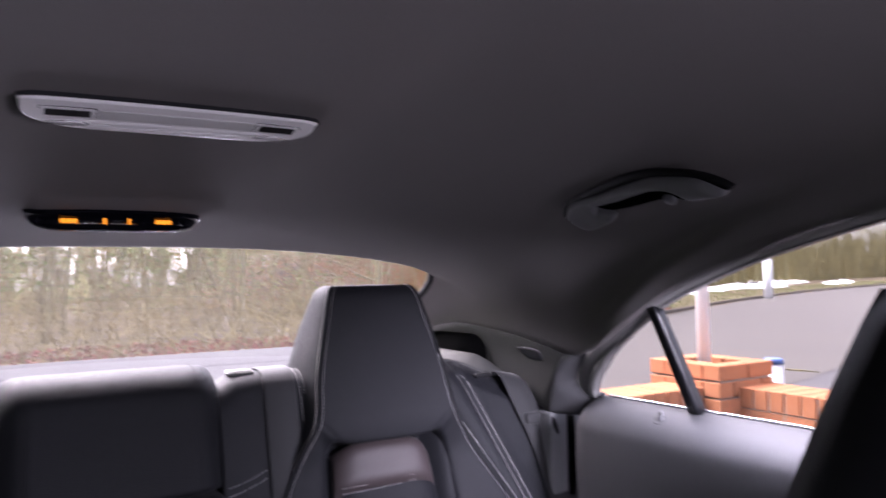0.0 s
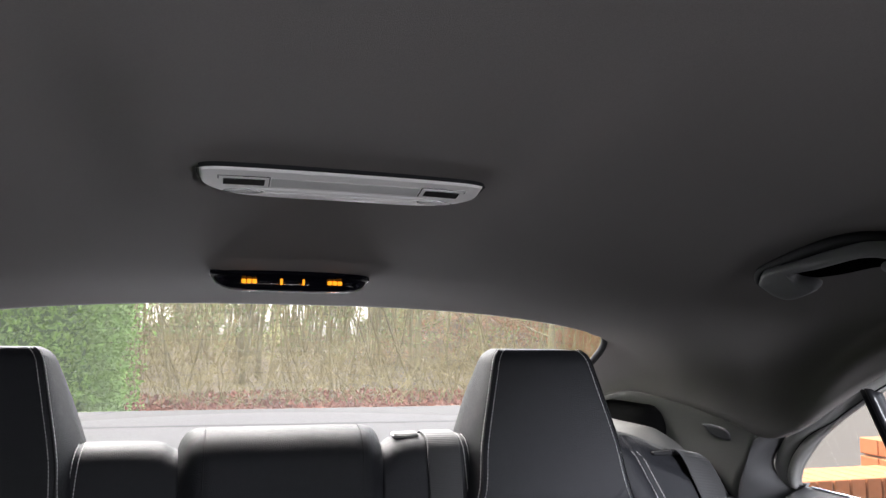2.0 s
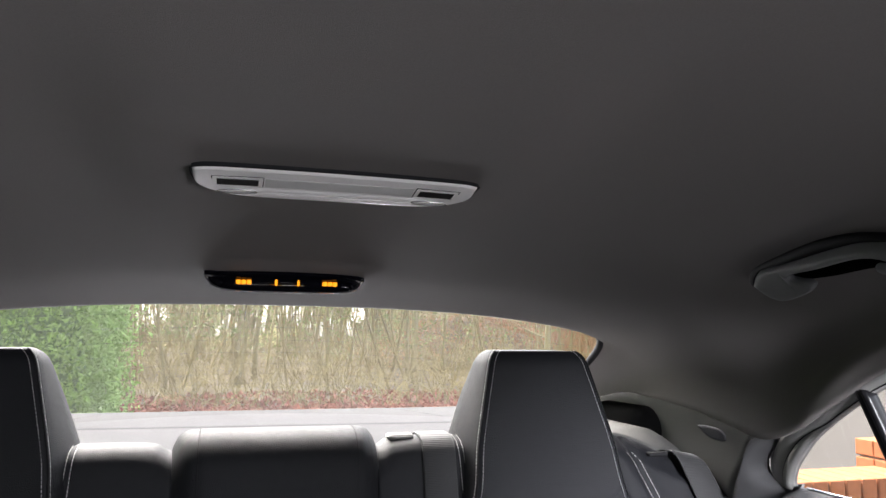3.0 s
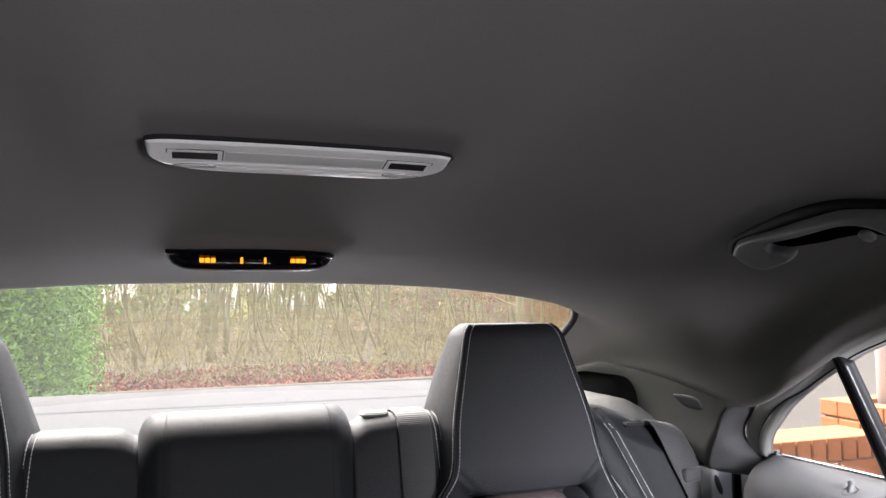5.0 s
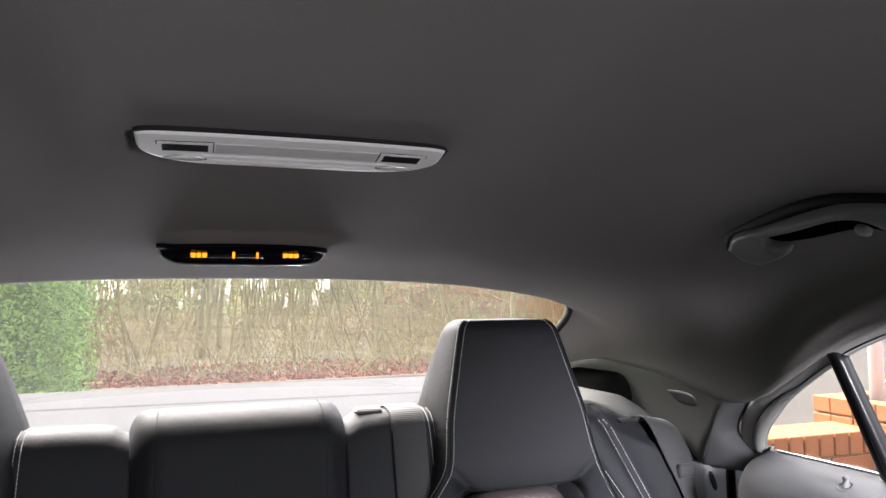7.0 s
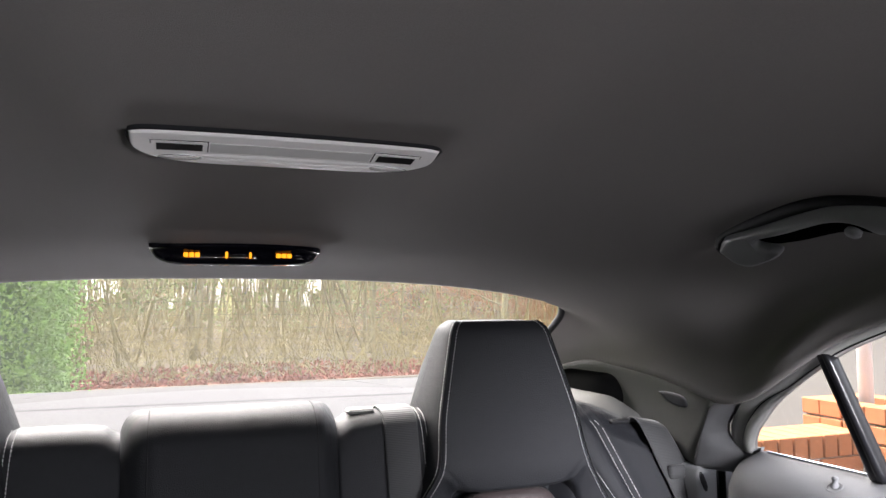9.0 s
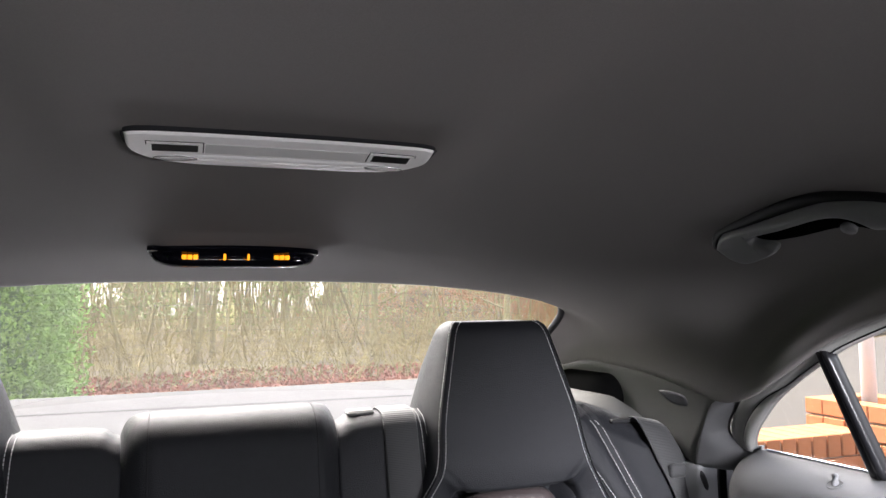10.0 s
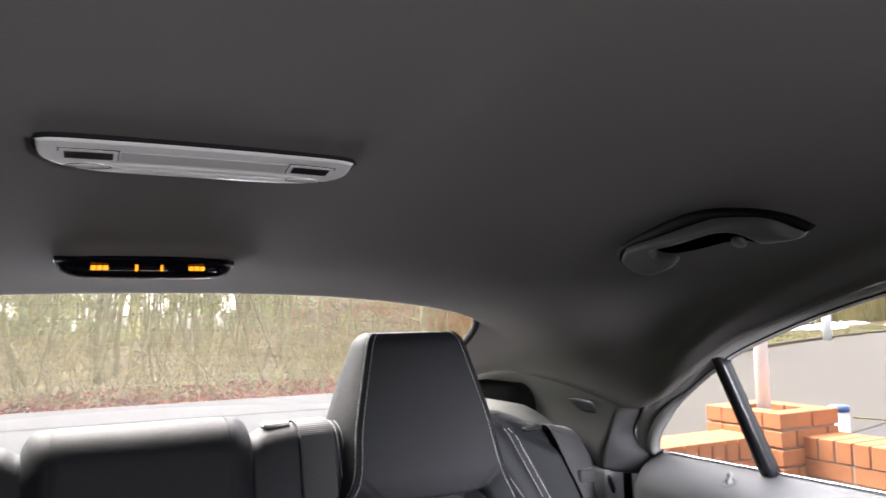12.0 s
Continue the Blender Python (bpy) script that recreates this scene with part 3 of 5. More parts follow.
def seam_b(z):
    return 0.505 + (0.985 - z) * 0.44


def back_point(x, k):
    """The outer backrest's leather, k from 0 behind the top edge to 1 at the bottom."""
    zt = top_out(x)
    roll = [(1.075, -0.03), (1.06, -0.008), (1.035, 0.0), (1.012, -0.001), (0.998, -0.006), (0.988, -0.016), (0.983, -0.03)]
    if k < 0.25:
        f = k / 0.25 * (len(roll) - 1)
        i = min(int(f), len(roll) - 2)
        y = roll[i][0] + (roll[i + 1][0] - roll[i][0]) * (f - i)
        z = zt + roll[i][1] + (roll[i + 1][1] - roll[i][1]) * (f - i)
    else:
        z = zt - 0.03 - (zt - 0.03 - 0.45) * ((k - 0.25) / 0.75)
        y = front_y(z) + 0.004
    d = 0.0
    for s, w, dep in ((seam_a(z), 0.004, 0.006), (seam_b(z), 0.004, 0.008)):
        d += dep * math.exp(-((x - s) / w) ** 2)
    d -= 0.012 * math.exp(-((x - (seam_a(z) + seam_b(z)) / 2) / 0.03) ** 2) * (z < 0.99)
    # hollow that takes the head restraint and the centre panel
    d += 0.045 * math.exp(-((x - 0.360) / 0.085) ** 6) * (z < 0.975)
    return Vector((x, y + d, z))


def outer_seat(sgn):
    xs = [0.128 + 0.522 * i / 110 for i in range(111)]
    ks = [0.25 * i / 14 for i in range(14)] + [0.25 + 0.75 * i / 60 for i in range(61)]
    rows = [[Vector((sgn * p.x, p.y, p.z)) for p in (back_point(x, k) for k in ks)] for x in xs]
    back = part("backrest", grid(rows), LEATHER, bench)
    solid(back, 0.01, (0, -1, 0))
    part("backrest_core", box(min(sgn * 0.10, sgn * 0.63), 1.02, 0.3, max(sgn * 0.10, sgn * 0.63), 1.06, 0.925, 0.01), RUBBER, bench)
    for s, off in ((seam_a, -0.006), (seam_a, 0.006), (seam_b, -0.0065), (seam_b, 0.0065)):
        pts = []
        for i in range(60):
            z = (0.935 if s is seam_a else 0.985) - i * 0.0035
            x = s(z) + off
            zt = top_out(x)
            k = 0.25 + 0.75 * (zt - 0.03 - z) / (zt - 0.03 - 0.45)
            if k < 0.2:
                continue
            p = back_point(x, max(k, 0.0))
            pts.append((sgn * p.x, p.y - 0.0004, p.z))
        part("stitching", stitches(pts), THREAD, back)
    # short double seam where the shoulder meets the head restraint
    for x in (0.240, 0.2465):
        pts = [(sgn * (x + 0.006 * j / 29), p.y - 0.0005, p.z + 0.0005) for j, p in enumerate(back_point(x, 0.12 + 0.3 * i / 29) for i in range(30))]
        part("stitching", stitches(pts), THREAD, back)
    # curved double seam low on the inner shoulder
    for low in (0.0, 0.010):
        pts = []
        for i in range(30):
            x = 0.137 + 0.050 * i / 29
            z = 0.866 + 0.20 * (x - 0.137) + 2.4 * (x - 0.137) ** 2 - low
            zt = top_out(x)
            p = back_point(x, 0.25 + 0.75 * (zt - 0.03 - z) / (zt - 0.03 - 0.45))
            pts.append((sgn * p.x, p.y - 0.0005, p.z))
        part("stitching", stitches(pts), THREAD, back)
    return back


def head_restraint(sgn):
    """The head restraint and the bolsters that run down from it, round a hollow for the centre panel."""
    half_l = smooth_table([(0.60, 0.285), (0.80, 0.184), (0.86, 0.153), (0.90, 0.132), (0.935, 0.112), (1.0, 0.102), (1.06, 0.088), (1.10, 0.078), (1.118, 0.073), (1.13, 0.066)])
    half_r = smooth_table([(0.60, 0.317), (0.80, 0.193), (0.86, 0.153), (0.90, 0.129), (0.935, 0.112), (1.0, 0.102), (1.06, 0.088), (1.10, 0.078), (1.118, 0.073), (1.13, 0.066)])
    cx = 0.365
    fold = smooth_table([(-0.16, 0.99), (-0.112, 0.944), (-0.094, 0.926), (-0.078, 0.911), (-0.06, 0.906), (0.0, 0.904), (0.06, 0.906), (0.078, 0.910), (0.094, 0.925), (0.112, 0.946), (0.16, 0.99)])
    hollow_half = smooth_table([(0.60, 0.125), (0.80, 0.095), (0.88, 0.088), (0.905, 0.078), (0.95, 0.04)])
    rows, seam_left, seam_right = [], [], []
    levels = [0.60 + 0.24 * i / 20 for i in range(20)] + [0.84 + 0.11 * i / 44 for i in range(44)] + [0.95 + 0.155 * i / 22 for i in range(23)] + [1.110, 1.115, 1.119, 1.122, 1.1245, 1.126]
    for z in levels:
        shrink = 0.0
        if z > 1.105:
            shrink = 0.014 * (1 - math.sqrt(max(0, 1 - ((z - 1.105) / 0.0215) ** 2)))
        wl, wr = half_l(z) - shrink * 0.5, half_r(z) - shrink * 0.5
        low = 1 - ease(0.86, 0.945, z)
        yf = 0.993 - 0.27 * (1.12 - z) + shrink * 0.8 + 0.020 * low
        flare = (0.005 + 0.021 * max(0.0, min(1, (1.11 - z) / 0.12))) * (1 - low) - shrink
        depth = (0.10 if z < 1.06 else 0.10 - 0.35 * (z - 1.06)) - 0.05 * low
        dish = 0.004 * (1 - ease(1.02, 1.115, z))
        ring = []
        # front face across, then round the sides and back
        for i in range(61):
            u = -1 + 2 * i / 60
            x = u * ((wr if u > 0 else wl) - 0.006)
            under = ease(0.0, 0.014, fold(x) - z) if z < 0.95 else 0.0
            inside = 1 - ease(hollow_half(z) - 0.006, hollow_half(z) + 0.012, abs(x))
            crease = 0.0022 * math.exp(-((z - fold(x)) / 0.0030) ** 2) * (1 - inside)
            slope = 0.010 * ease(0.0, 0.03, fold(x) - z) * (1 - ease(0.075, 0.125, abs(x)))
            ring.append(Vector((cx + x, yf + dish * (1 - u * u) + 0.040 * under * inside + crease + slope * (1 - inside), z)))
        xr, xl = cx + wr, cx - wl
        ring += [Vector((xr - 0.002, yf + 0.001, z)), Vector((xr, yf + 0.004, z)), Vector((xr + flare * 0.45, yf + 0.03, z)), Vector((xr + flare * 0.85, yf + 0.055, z)), Vector((xr + flare, yf + 0.072 * depth / 0.1, z)), Vector((xr + flare - 0.006, yf + depth - 0.010, z)), Vector((xr + flare - 0.022, yf + depth, z))]
        ring += [Vector((xl - flare + 0.022, yf + depth, z)), Vector((xl - flare + 0.006, yf + depth - 0.010, z)), Vector((xl - flare, yf + 0.072 * depth / 0.1, z)), Vector((xl - flare * 0.85, yf + 0.055, z)), Vector((xl - flare * 0.45, yf + 0.03, z)), Vector((xl, yf + 0.004, z)), Vector((xl + 0.002, yf + 0.001, z))]
        rows.append([Vector((sgn * p.x, p.y, p.z)) for p in ring])
        if z > 0.70:
            seam_left.append((sgn * xl, yf, z)), seam_right.append((sgn * xr, yf, z))
    hr = part("head_restraint", grid(rows, close=True, caps=True), LEATHER, bench)
    for line, inw in ((seam_left, 1), (seam_right, -1)):
        fine = curve_points(line, 140)
        part("piping", tube([(x, y + 0.0012, z) for x, y, z in fine], 0.0012, 6), RUBBER, hr)
        part("stitching", stitches([(x + sgn * inw * 0.0065, y - 0.0002, z) for x, y, z in fine]), THREAD, hr)
        part("stitching", stitches([(x - sgn * inw * 0.0012, y + 0.0065, z) for x, y, z in fine]), THREAD, hr)
    # arched centre panel that rises out of the hollow
    rows = []
    for i in range(41):
        u = -1 + 2 * i / 40
        zt = 0.900 - 0.006 * u * u - 0.030 * abs(u) ** 6
        row = []
        for y, z in [(0.990, zt - 0.030), (0.982, zt - 0.006), (0.972, zt), (0.962, zt - 0.003), (0.955, zt - 0.010), (0.951, zt - 0.020)] + [(0.951 - 0.27 * (zt - 0.020 - z), z) for z in [zt - 0.020 - (zt - 0.62) * k / 14 for k in range(1, 15)]]:
            wide = 0.083 + 0.11 * max(0.0, 0.90 - z)
            row.append(Vector((sgn * (cx - 0.006 + u * wide), y + 0.022 * abs(u) ** 5 - 0.004 * (1 - u * u), z)))
        rows.append(row)
    panel = part("center_panel", grid(rows), LEATHER, bench, "smooth black leather centre panel")
    solid(panel, 0.006, (0, -1, 0))
    band = [[p + Vector((0, -0.0014, 0.0010)) for p in row[2:8]] for row in rows[2:39]]
    solid(part("panel_band", grid(band), LEATHER_PANEL, panel, "brownish perforated leather band"), 0.001, (0, -1, 0))
    seam = [(sgn * (0.288 + 0.112 * i / 30), 0.951 - 0.27 * (0.878 - z) - 0.0050, z) for i, z in ((i, 0.838 + 0.004 * (i / 30) ** 2) for i in range(31))]
    for up in (0.0, 0.007):
        part("stitching", stitches([(x, y + 0.27 * up, z + up) for x, y, z in seam]), THREAD, panel)
    return hr


for sgn in (1, -1):
    outer_seat(sgn), head_restraint(sgn)


def middle_cushion():
    rows = []
    for i in range(61):
        u = -1 + 2 * i / 60
        u = math.copysign(1 - (1 - abs(u)) ** 1.5, u)
        x = 0.138 * u
        e = (1 - abs(u) ** 5) ** 0.2
        zt = 0.945 + 0.079 * (1 - abs(u) ** 13) ** (1 / 2.2) if abs(u) < 1 else 0.945
        yf = 0.950 + 0.012 * (1 - e) + 0.034 * max(0.0, abs(u) - 0.66) ** 2 / 0.1156
        g = 0.0016 * math.exp(-((abs(x) - 0.1) / 0.0022) ** 2)
        line = [(1.07, zt - 0.05), (1.06, zt - 0.018), (1.04, zt - 0.004), (1.015, zt), (0.992, zt - 0.0035), (0.974, zt - 0.013), (0.961, zt - 0.029), (0.955, zt - 0.047), (0.953, zt - 0.062)]
        row = curve_points(line, 24) + [(0.953 - 0.22 * (zt - 0.062 - z), z) for z in [zt - 0.062 - (zt - 0.062 - 0.872) * k / 16 for k in range(1, 17)]] + [(0.945, 0.866), (0.96, 0.862)]
        rows.append([Vector((x, y + (yf - 0.95) + g, z - g * 0.5)) for y, z in row])
    mid = part("middle_cushion", grid(rows), LEATHER, bench)
    solid(mid, 0.006, (0, -1, 0))
    for sx in (-1, 1):
        row = min(rows, key=lambda q: abs(q[0].x - sx * 0.1))
        part("piping", tube([p + Vector((0, 0.0002, 0.0)) for p in row[4:40]], 0.0009, 6), RUBBER, mid)
    part("middle_backrest", box(-0.134, 0.915, 0.48, 0.134, 1.0, 0.864, 0.02, 4), LEATHER, bench)


middle_cushion()

# centre belt, with its latch on the shoulder of the seat
belt = thing("center_seat_belt", "black ribbed seat belt laid over the bench top", "seat belt", at=(0.213, 1.0, 1.0))
path = [(0.213, 1.075, 0.985)] + [tuple(back_point(0.213, k) + Vector((0, -0.0022, 0.0022))) for k in [0.05 + 0.65 * i / 40 for i in range(41)]]
part("webbing", ribbon(path, [(1, 0, 0)] * len(path), 0.046, 0.003), WEBBING, belt)
part("belt_latch", box(0.147, 1.008, 1.004, 0.184, 1.030, 1.0115, 0.004, 3), FRAME_PLASTIC, belt, "pale grey belt latch cover")

# pale felt over the seat shoulders
felt_crest = smooth_table([(0.40, 1.010), (0.526, 1.003), (0.557, 1.003), (0.585, 1.001), (0.608, 0.990), (0.63, 0.976), (0.66, 0.955)])
for sgn in (1, -1):
    rows = []
    for i in range(31):
        x = 0.40 + 0.255 * i / 30
        rows.append([Vector((sgn * x, y, top_out(x) - 0.0005 + (felt_crest(x) - top_out(x)) * min(1.0, (y - 1.008) / 0.052) + 0.002 * ease(1.010, 1.018, y))) for y in [1.008 + 0.17 * k / 24 for k in range(25)]])
    felt = part("shoulder_felt", grid(rows), FELT)
    solid(felt, 0.004, (0, 0, 1))
    tagged(felt, "pale grey felt covering behind the outer seat shoulder", "shelf trim", kind="structure")

# outer seat belt coming from the shelf, over the shoulder and down
for sgn in (1, -1):
    belt = thing("outer_seat_belt", "black seat belt running over the seat shoulder", "seat belt", "outer seat belts", at=(sgn * 0.6, 1.0, 0.98))
    ctr = curve_points([(0.560, 1.075, 0.930), (0.570, 1.055, 0.940), (0.580, 1.035, 0.952), (0.590, 1.010, 0.9690), (0.599, 0.993, 0.9745), (0.606, 0.979, 0.966), (0.613, 0.968, 0.945), (0.624, 0.961, 0.917), (0.642, 0.948, 0.87), (0.658, 0.928, 0.80), (0.67, 0.90, 0.70)], 60)
    acr = curve_points([(0.70, 0.65, 0.3), (0.70, 0.65, 0.3), (0.78, 0.60, 0.2), (0.92, 0.36, 0.0), (0.97, 0.16, -0.20), (0.98, 0.05, -0.18), (0.98, 0.03, -0.12), (0.99, 0.02, -0.06), (1.0, 0.02, 0.0), (1.0, 0.0, 0.1), (1, 0, 0.2)], 60)
    part("webbing", ribbon([(sgn * x, y, z) for x, y, z in ctr], [(sgn * x, y, z) for x, y, z in acr], 0.050, 0.003), WEBBING, belt)
    part("belt_stop", box(sgn * 0.628 - 0.015, 0.948, 0.892, sgn * 0.628 + 0.015, 0.960, 0.913, 0.0058, 3), WEBBING, belt, "dark belt tongue")
    guide = part("belt_guide", box(sgn * 0.552 - 0.016, 0.980, 0.972, sgn * 0.552 + 0.016, 0.992, 0.9785, 0.003, 3), RUBBER)
    tagged(guide, "black plastic belt guide set in the seat shoulder", "belt guide")

# front seat, whose inner edge comes into view
fseat = thing("front_seat", "black leather front seat seen from behind", "car seat", at=(0.42, -0.1, 0.21))
rows = []
for z, x0, x1 in ((0.45, 0.30, 0.62), (0.7, 0.30, 0.62), (0.85, 0.312, 0.62), (0.92, 0.345, 0.60), (0.975, 0.386, 0.59), (1.035, 0.434, 0.575), (1.091, 0.485, 0.565), (1.12, 0.518, 0.555)):
    yb = 0.33
    rows.append([Vector(p) for p in ((x0 + 0.02, yb - 0.13, z), (x1 - 0.02, yb - 0.13, z), (x1, yb - 0.10, z), (x1, yb - 0.03, z), (x1 - 0.02, yb, z), (x0 + 0.02, yb, z), (x0, yb - 0.03, z), (x0, yb - 0.10, z))])
part("backrest", grid(rows, close=True, caps=True), LEATHER, fseat)
part("seat_base", box(0.15, -0.55, 0.21, 0.60, 0.10, 0.48, 0.05, 4), LEATHER, fseat)

# ---- fittings on the lining ----
lamp = thing("dome_lamp", "silver plastic interior lamp with two dark switches", "ceiling lamp", at=(0, 0.6, 1.27))


def lamp_point(u, y, h):
    """A point across the car, at station y, h below the lining."""
    return Vector((0.008 + u, y, roof_z(u, y) + pad(u, y) - 0.0095 * (1 - ease(0.108, 0.150, abs(u))) - h))


def lamp_front(u):
    return 0.556 + 0.006 * abs(u) ** 20


def lamp_rear(u):
    return 0.566 + 0.049 * max(0.0, 1 - abs(u) ** 5) ** 0.5


lamp_rows = []
for i in range(81):
    u = -1 + 2 * i / 80
    u = math.copysign(1 - (1 - abs(u)) ** 1.3, u)
    a, b = lamp_front(u), lamp_rear(u)
    row = []
    for k in range(25):
        e = k / 24
        rim = min(1.0, min(e / 0.04, (1 - e) / 0.16)) * min(1.0, (1 - abs(u)) / 0.03)
        h = (0.0022 + 0.0035 * e) * math.sqrt(max(0.0, 1 - (1 - rim) ** 2)) - 0.0005
        row.append(lamp_point(0.111 * u, a + (b - a) * e, h))
    lamp_rows.append(row)
part("lamp_body", grid(lamp_rows), SILVER, lamp)


def lamp_plate(name, x0, x1, y0, y1, h, mat, label=""):
    h0, h1 = 0.0018 + 0.052 * (y0 - 0.556) + h, 0.0018 + 0.052 * (y1 - 0.556) + h
    rows = [[lamp_point(x0 + (x1 - x0) * i / 10, y, hh) for y, hh in ((y0, h0 - 0.003), (y0 + 0.0006, h0), (y1 - 0.0006, h1), (y1, h1 - 0.003))] for i in range(11)]
    rows = [[Vector((p.x, p.y, p.z + 0.003)) for p in rows[0]]] + rows + [[Vector((p.x, p.y, p.z + 0.003)) for p in rows[-1]]]
    return part(name, grid(rows), mat, lamp, label, smooth=False)


lamp_plate("diffuser", -0.0575, 0.0605, 0.5705, 0.5870, 0.0003, DIFFUSER, "matt pale lamp diffuser")
for x0, x1 in ((-0.0975, -0.0585), (0.0615, 0.0985)):
    lamp_plate("switch_surround", x0, x1, 0.5680, 0.5870, 0.0004, SLOT, "dark gap round the switch")
    lamp_plate("switch_frame", x0 + 0.0008, x1 - 0.0008, 0.5688, 0.5870, 0.0006, SILVER)
    lamp_plate("switch", x0 + 0.004, x1 - 0.004, 0.5725, 0.5845, 0.0009, SLOT, "black rocker switch")
for x in (-0.0780, 0.0790):
    rows = [[lamp_point(x + 0.0145 * r * math.cos(q), 0.5965 + 0.0042 * r * math.sin(q), 0.0044 + hh) for q in [2 * math.pi * k / 24 for k in range(24)]] for r, hh in ((1.0, -0.003), (0.9, 0.0008), (0.6, -0.0003), (0.1, -0.0008))]
    lens = part("reading_lens", grid(rows, close=True), SILVER_GLOSS, lamp, "glossy oval reading lens")
    ring = [lamp_point(x + 0.0150 * math.cos(q), 0.5965 + 0.0045 * math.sin(q), 0.0047) for q in [2 * math.pi * k / 40 for k in range(41)]]
    part("lens_rim", tube(ring, 0.0005, 6), CHROME, lens, "thin bright rim")
rows = []
for i in range(61):
    u = -0.88 + 1.76 * i / 60
    y1 = max(lamp_rear(u) - 0.004, 0.5915)
    end = math.sqrt(max(0.0, 1 - abs(u / 0.885) ** 10))
    rows.append([lamp_point(0.111 * u, 0.5890 + (y1 - 0.5890) * e, h) for e, h in ((0.0, 0.0028 * end), (0.06, 0.0042 * end), (0.35, 0.0046 * end), (0.65, 0.0042 * end), (0.88, 0.0034 * end), (1.0, 0.0018 * end))])
part("lens_strip", grid(rows), SILVER_GLOSS, lamp, "glossy clear lamp strip")
rim = [lamp_point(0.1125 * math.sin(q), (lamp_front(math.sin(q)) - 0.001) if math.cos(q) > 0 else (lamp_rear(math.sin(q)) + 0.0012), 0.0003) for q in [2 * math.pi * k / 120 for k in range(121)]]
part("gasket", tube(rim, 0.0006, 6), RUBBER, lamp, "thin dark gasket line")

# dark skirt added for the shadow band the lamp throws on the lining
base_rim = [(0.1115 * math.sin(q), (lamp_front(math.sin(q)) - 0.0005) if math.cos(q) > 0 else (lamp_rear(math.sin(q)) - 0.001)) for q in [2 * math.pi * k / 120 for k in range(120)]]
part("shade_skirt", grid([[lamp_point(u * (1 + 0.6 * out), y - (out if y < 0.575 else 0.0), h) for u, y in base_rim] for h, out in ((0.0, 0.0), (-0.0015, 0.001), (-0.0030, 0.004), (-0.0050, 0.008))], close=True), SHADE_DARK, lamp, "dark skirt standing in for the shade in front of the lamp")

disp = thing("parking_display", "glossy black parking sensor display with amber bars", "parking display", at=(-0.008, 0.87, 1.2))
rows, lower = [], []
for i in range(61):
    u = -1 + 2 * i / 60
    x = -0.008 + 0.0915 * u
    deep = max(0.0, 1 - abs(u) ** 5.0) ** 0.34
    y0 = 0.862 + 0.006 * u * u + 0.010 * u ** 10
    zt = roof_z(x, 0.862) - 0.0005
    drop = 0.0065 * abs(u) ** 4
    rows.append([Vector((x, y0 + dy, zt + up - max(drop, down * deep))) for dy, up, down in ((-0.006, 0.010, 0.0), (-0.007, 0.0, 0.0), (-0.005, 0.0, 0.003), (0.0, 0.0, 0.0065), (0.003, 0.0, 0.012), (0.005, 0.0, 0.0190), (0.009, 0.0, 0.0212), (0.03, 0.010, 0.004))])
    lower.append((x, y0 + 0.0055, zt - max(drop, 0.0206 * deep) - 0.0004))
part("display_body", grid(rows), GLOSS_BLACK, disp)
part("lower_rim", tube(lower[2:-2], 0.0007, 6), CHROME, disp, "thin bright lower rim")


# chrome strips stand in for glints on the glossy display face
for x0, x1, r in ((-0.068, -0.022, 0.0005), (-0.017, 0.003, 0.0010), (0.007, 0.012, 0.0008), (0.055, 0.064, 0.0005)):
    part("glint_strip", tube([(x, 0.8625 + 0.006 * ((x + 0.008) / 0.0915) ** 2, roof_z(x, 0.862) - 0.0134) for x in (x0, x0 + (x1 - x0) * 0.25, x0 + (x1 - x0) * 0.7, x1)], [r * 0.4, r, r, r * 0.4], 8), CHROME, disp, "metal strip standing for a glint between the bars")


def segment(x, w, h):
    zt = roof_z(x, 0.862) - 0.0105
    part("amber_segment", box(x - w / 2, 0.8615, zt - h / 2, x + w / 2, 0.8665, zt + h / 2, 0.0006, 1), AMBER, disp, "lit amber bar")


for x0 in (-0.0620, 0.0355):
    for k in range(3):
        segment(x0 + 0.0059 * k, 0.0050, 0.0046)
segment(-0.0201, 0.0028, 0.0070), segment(0.0051, 0.0024, 0.0068)


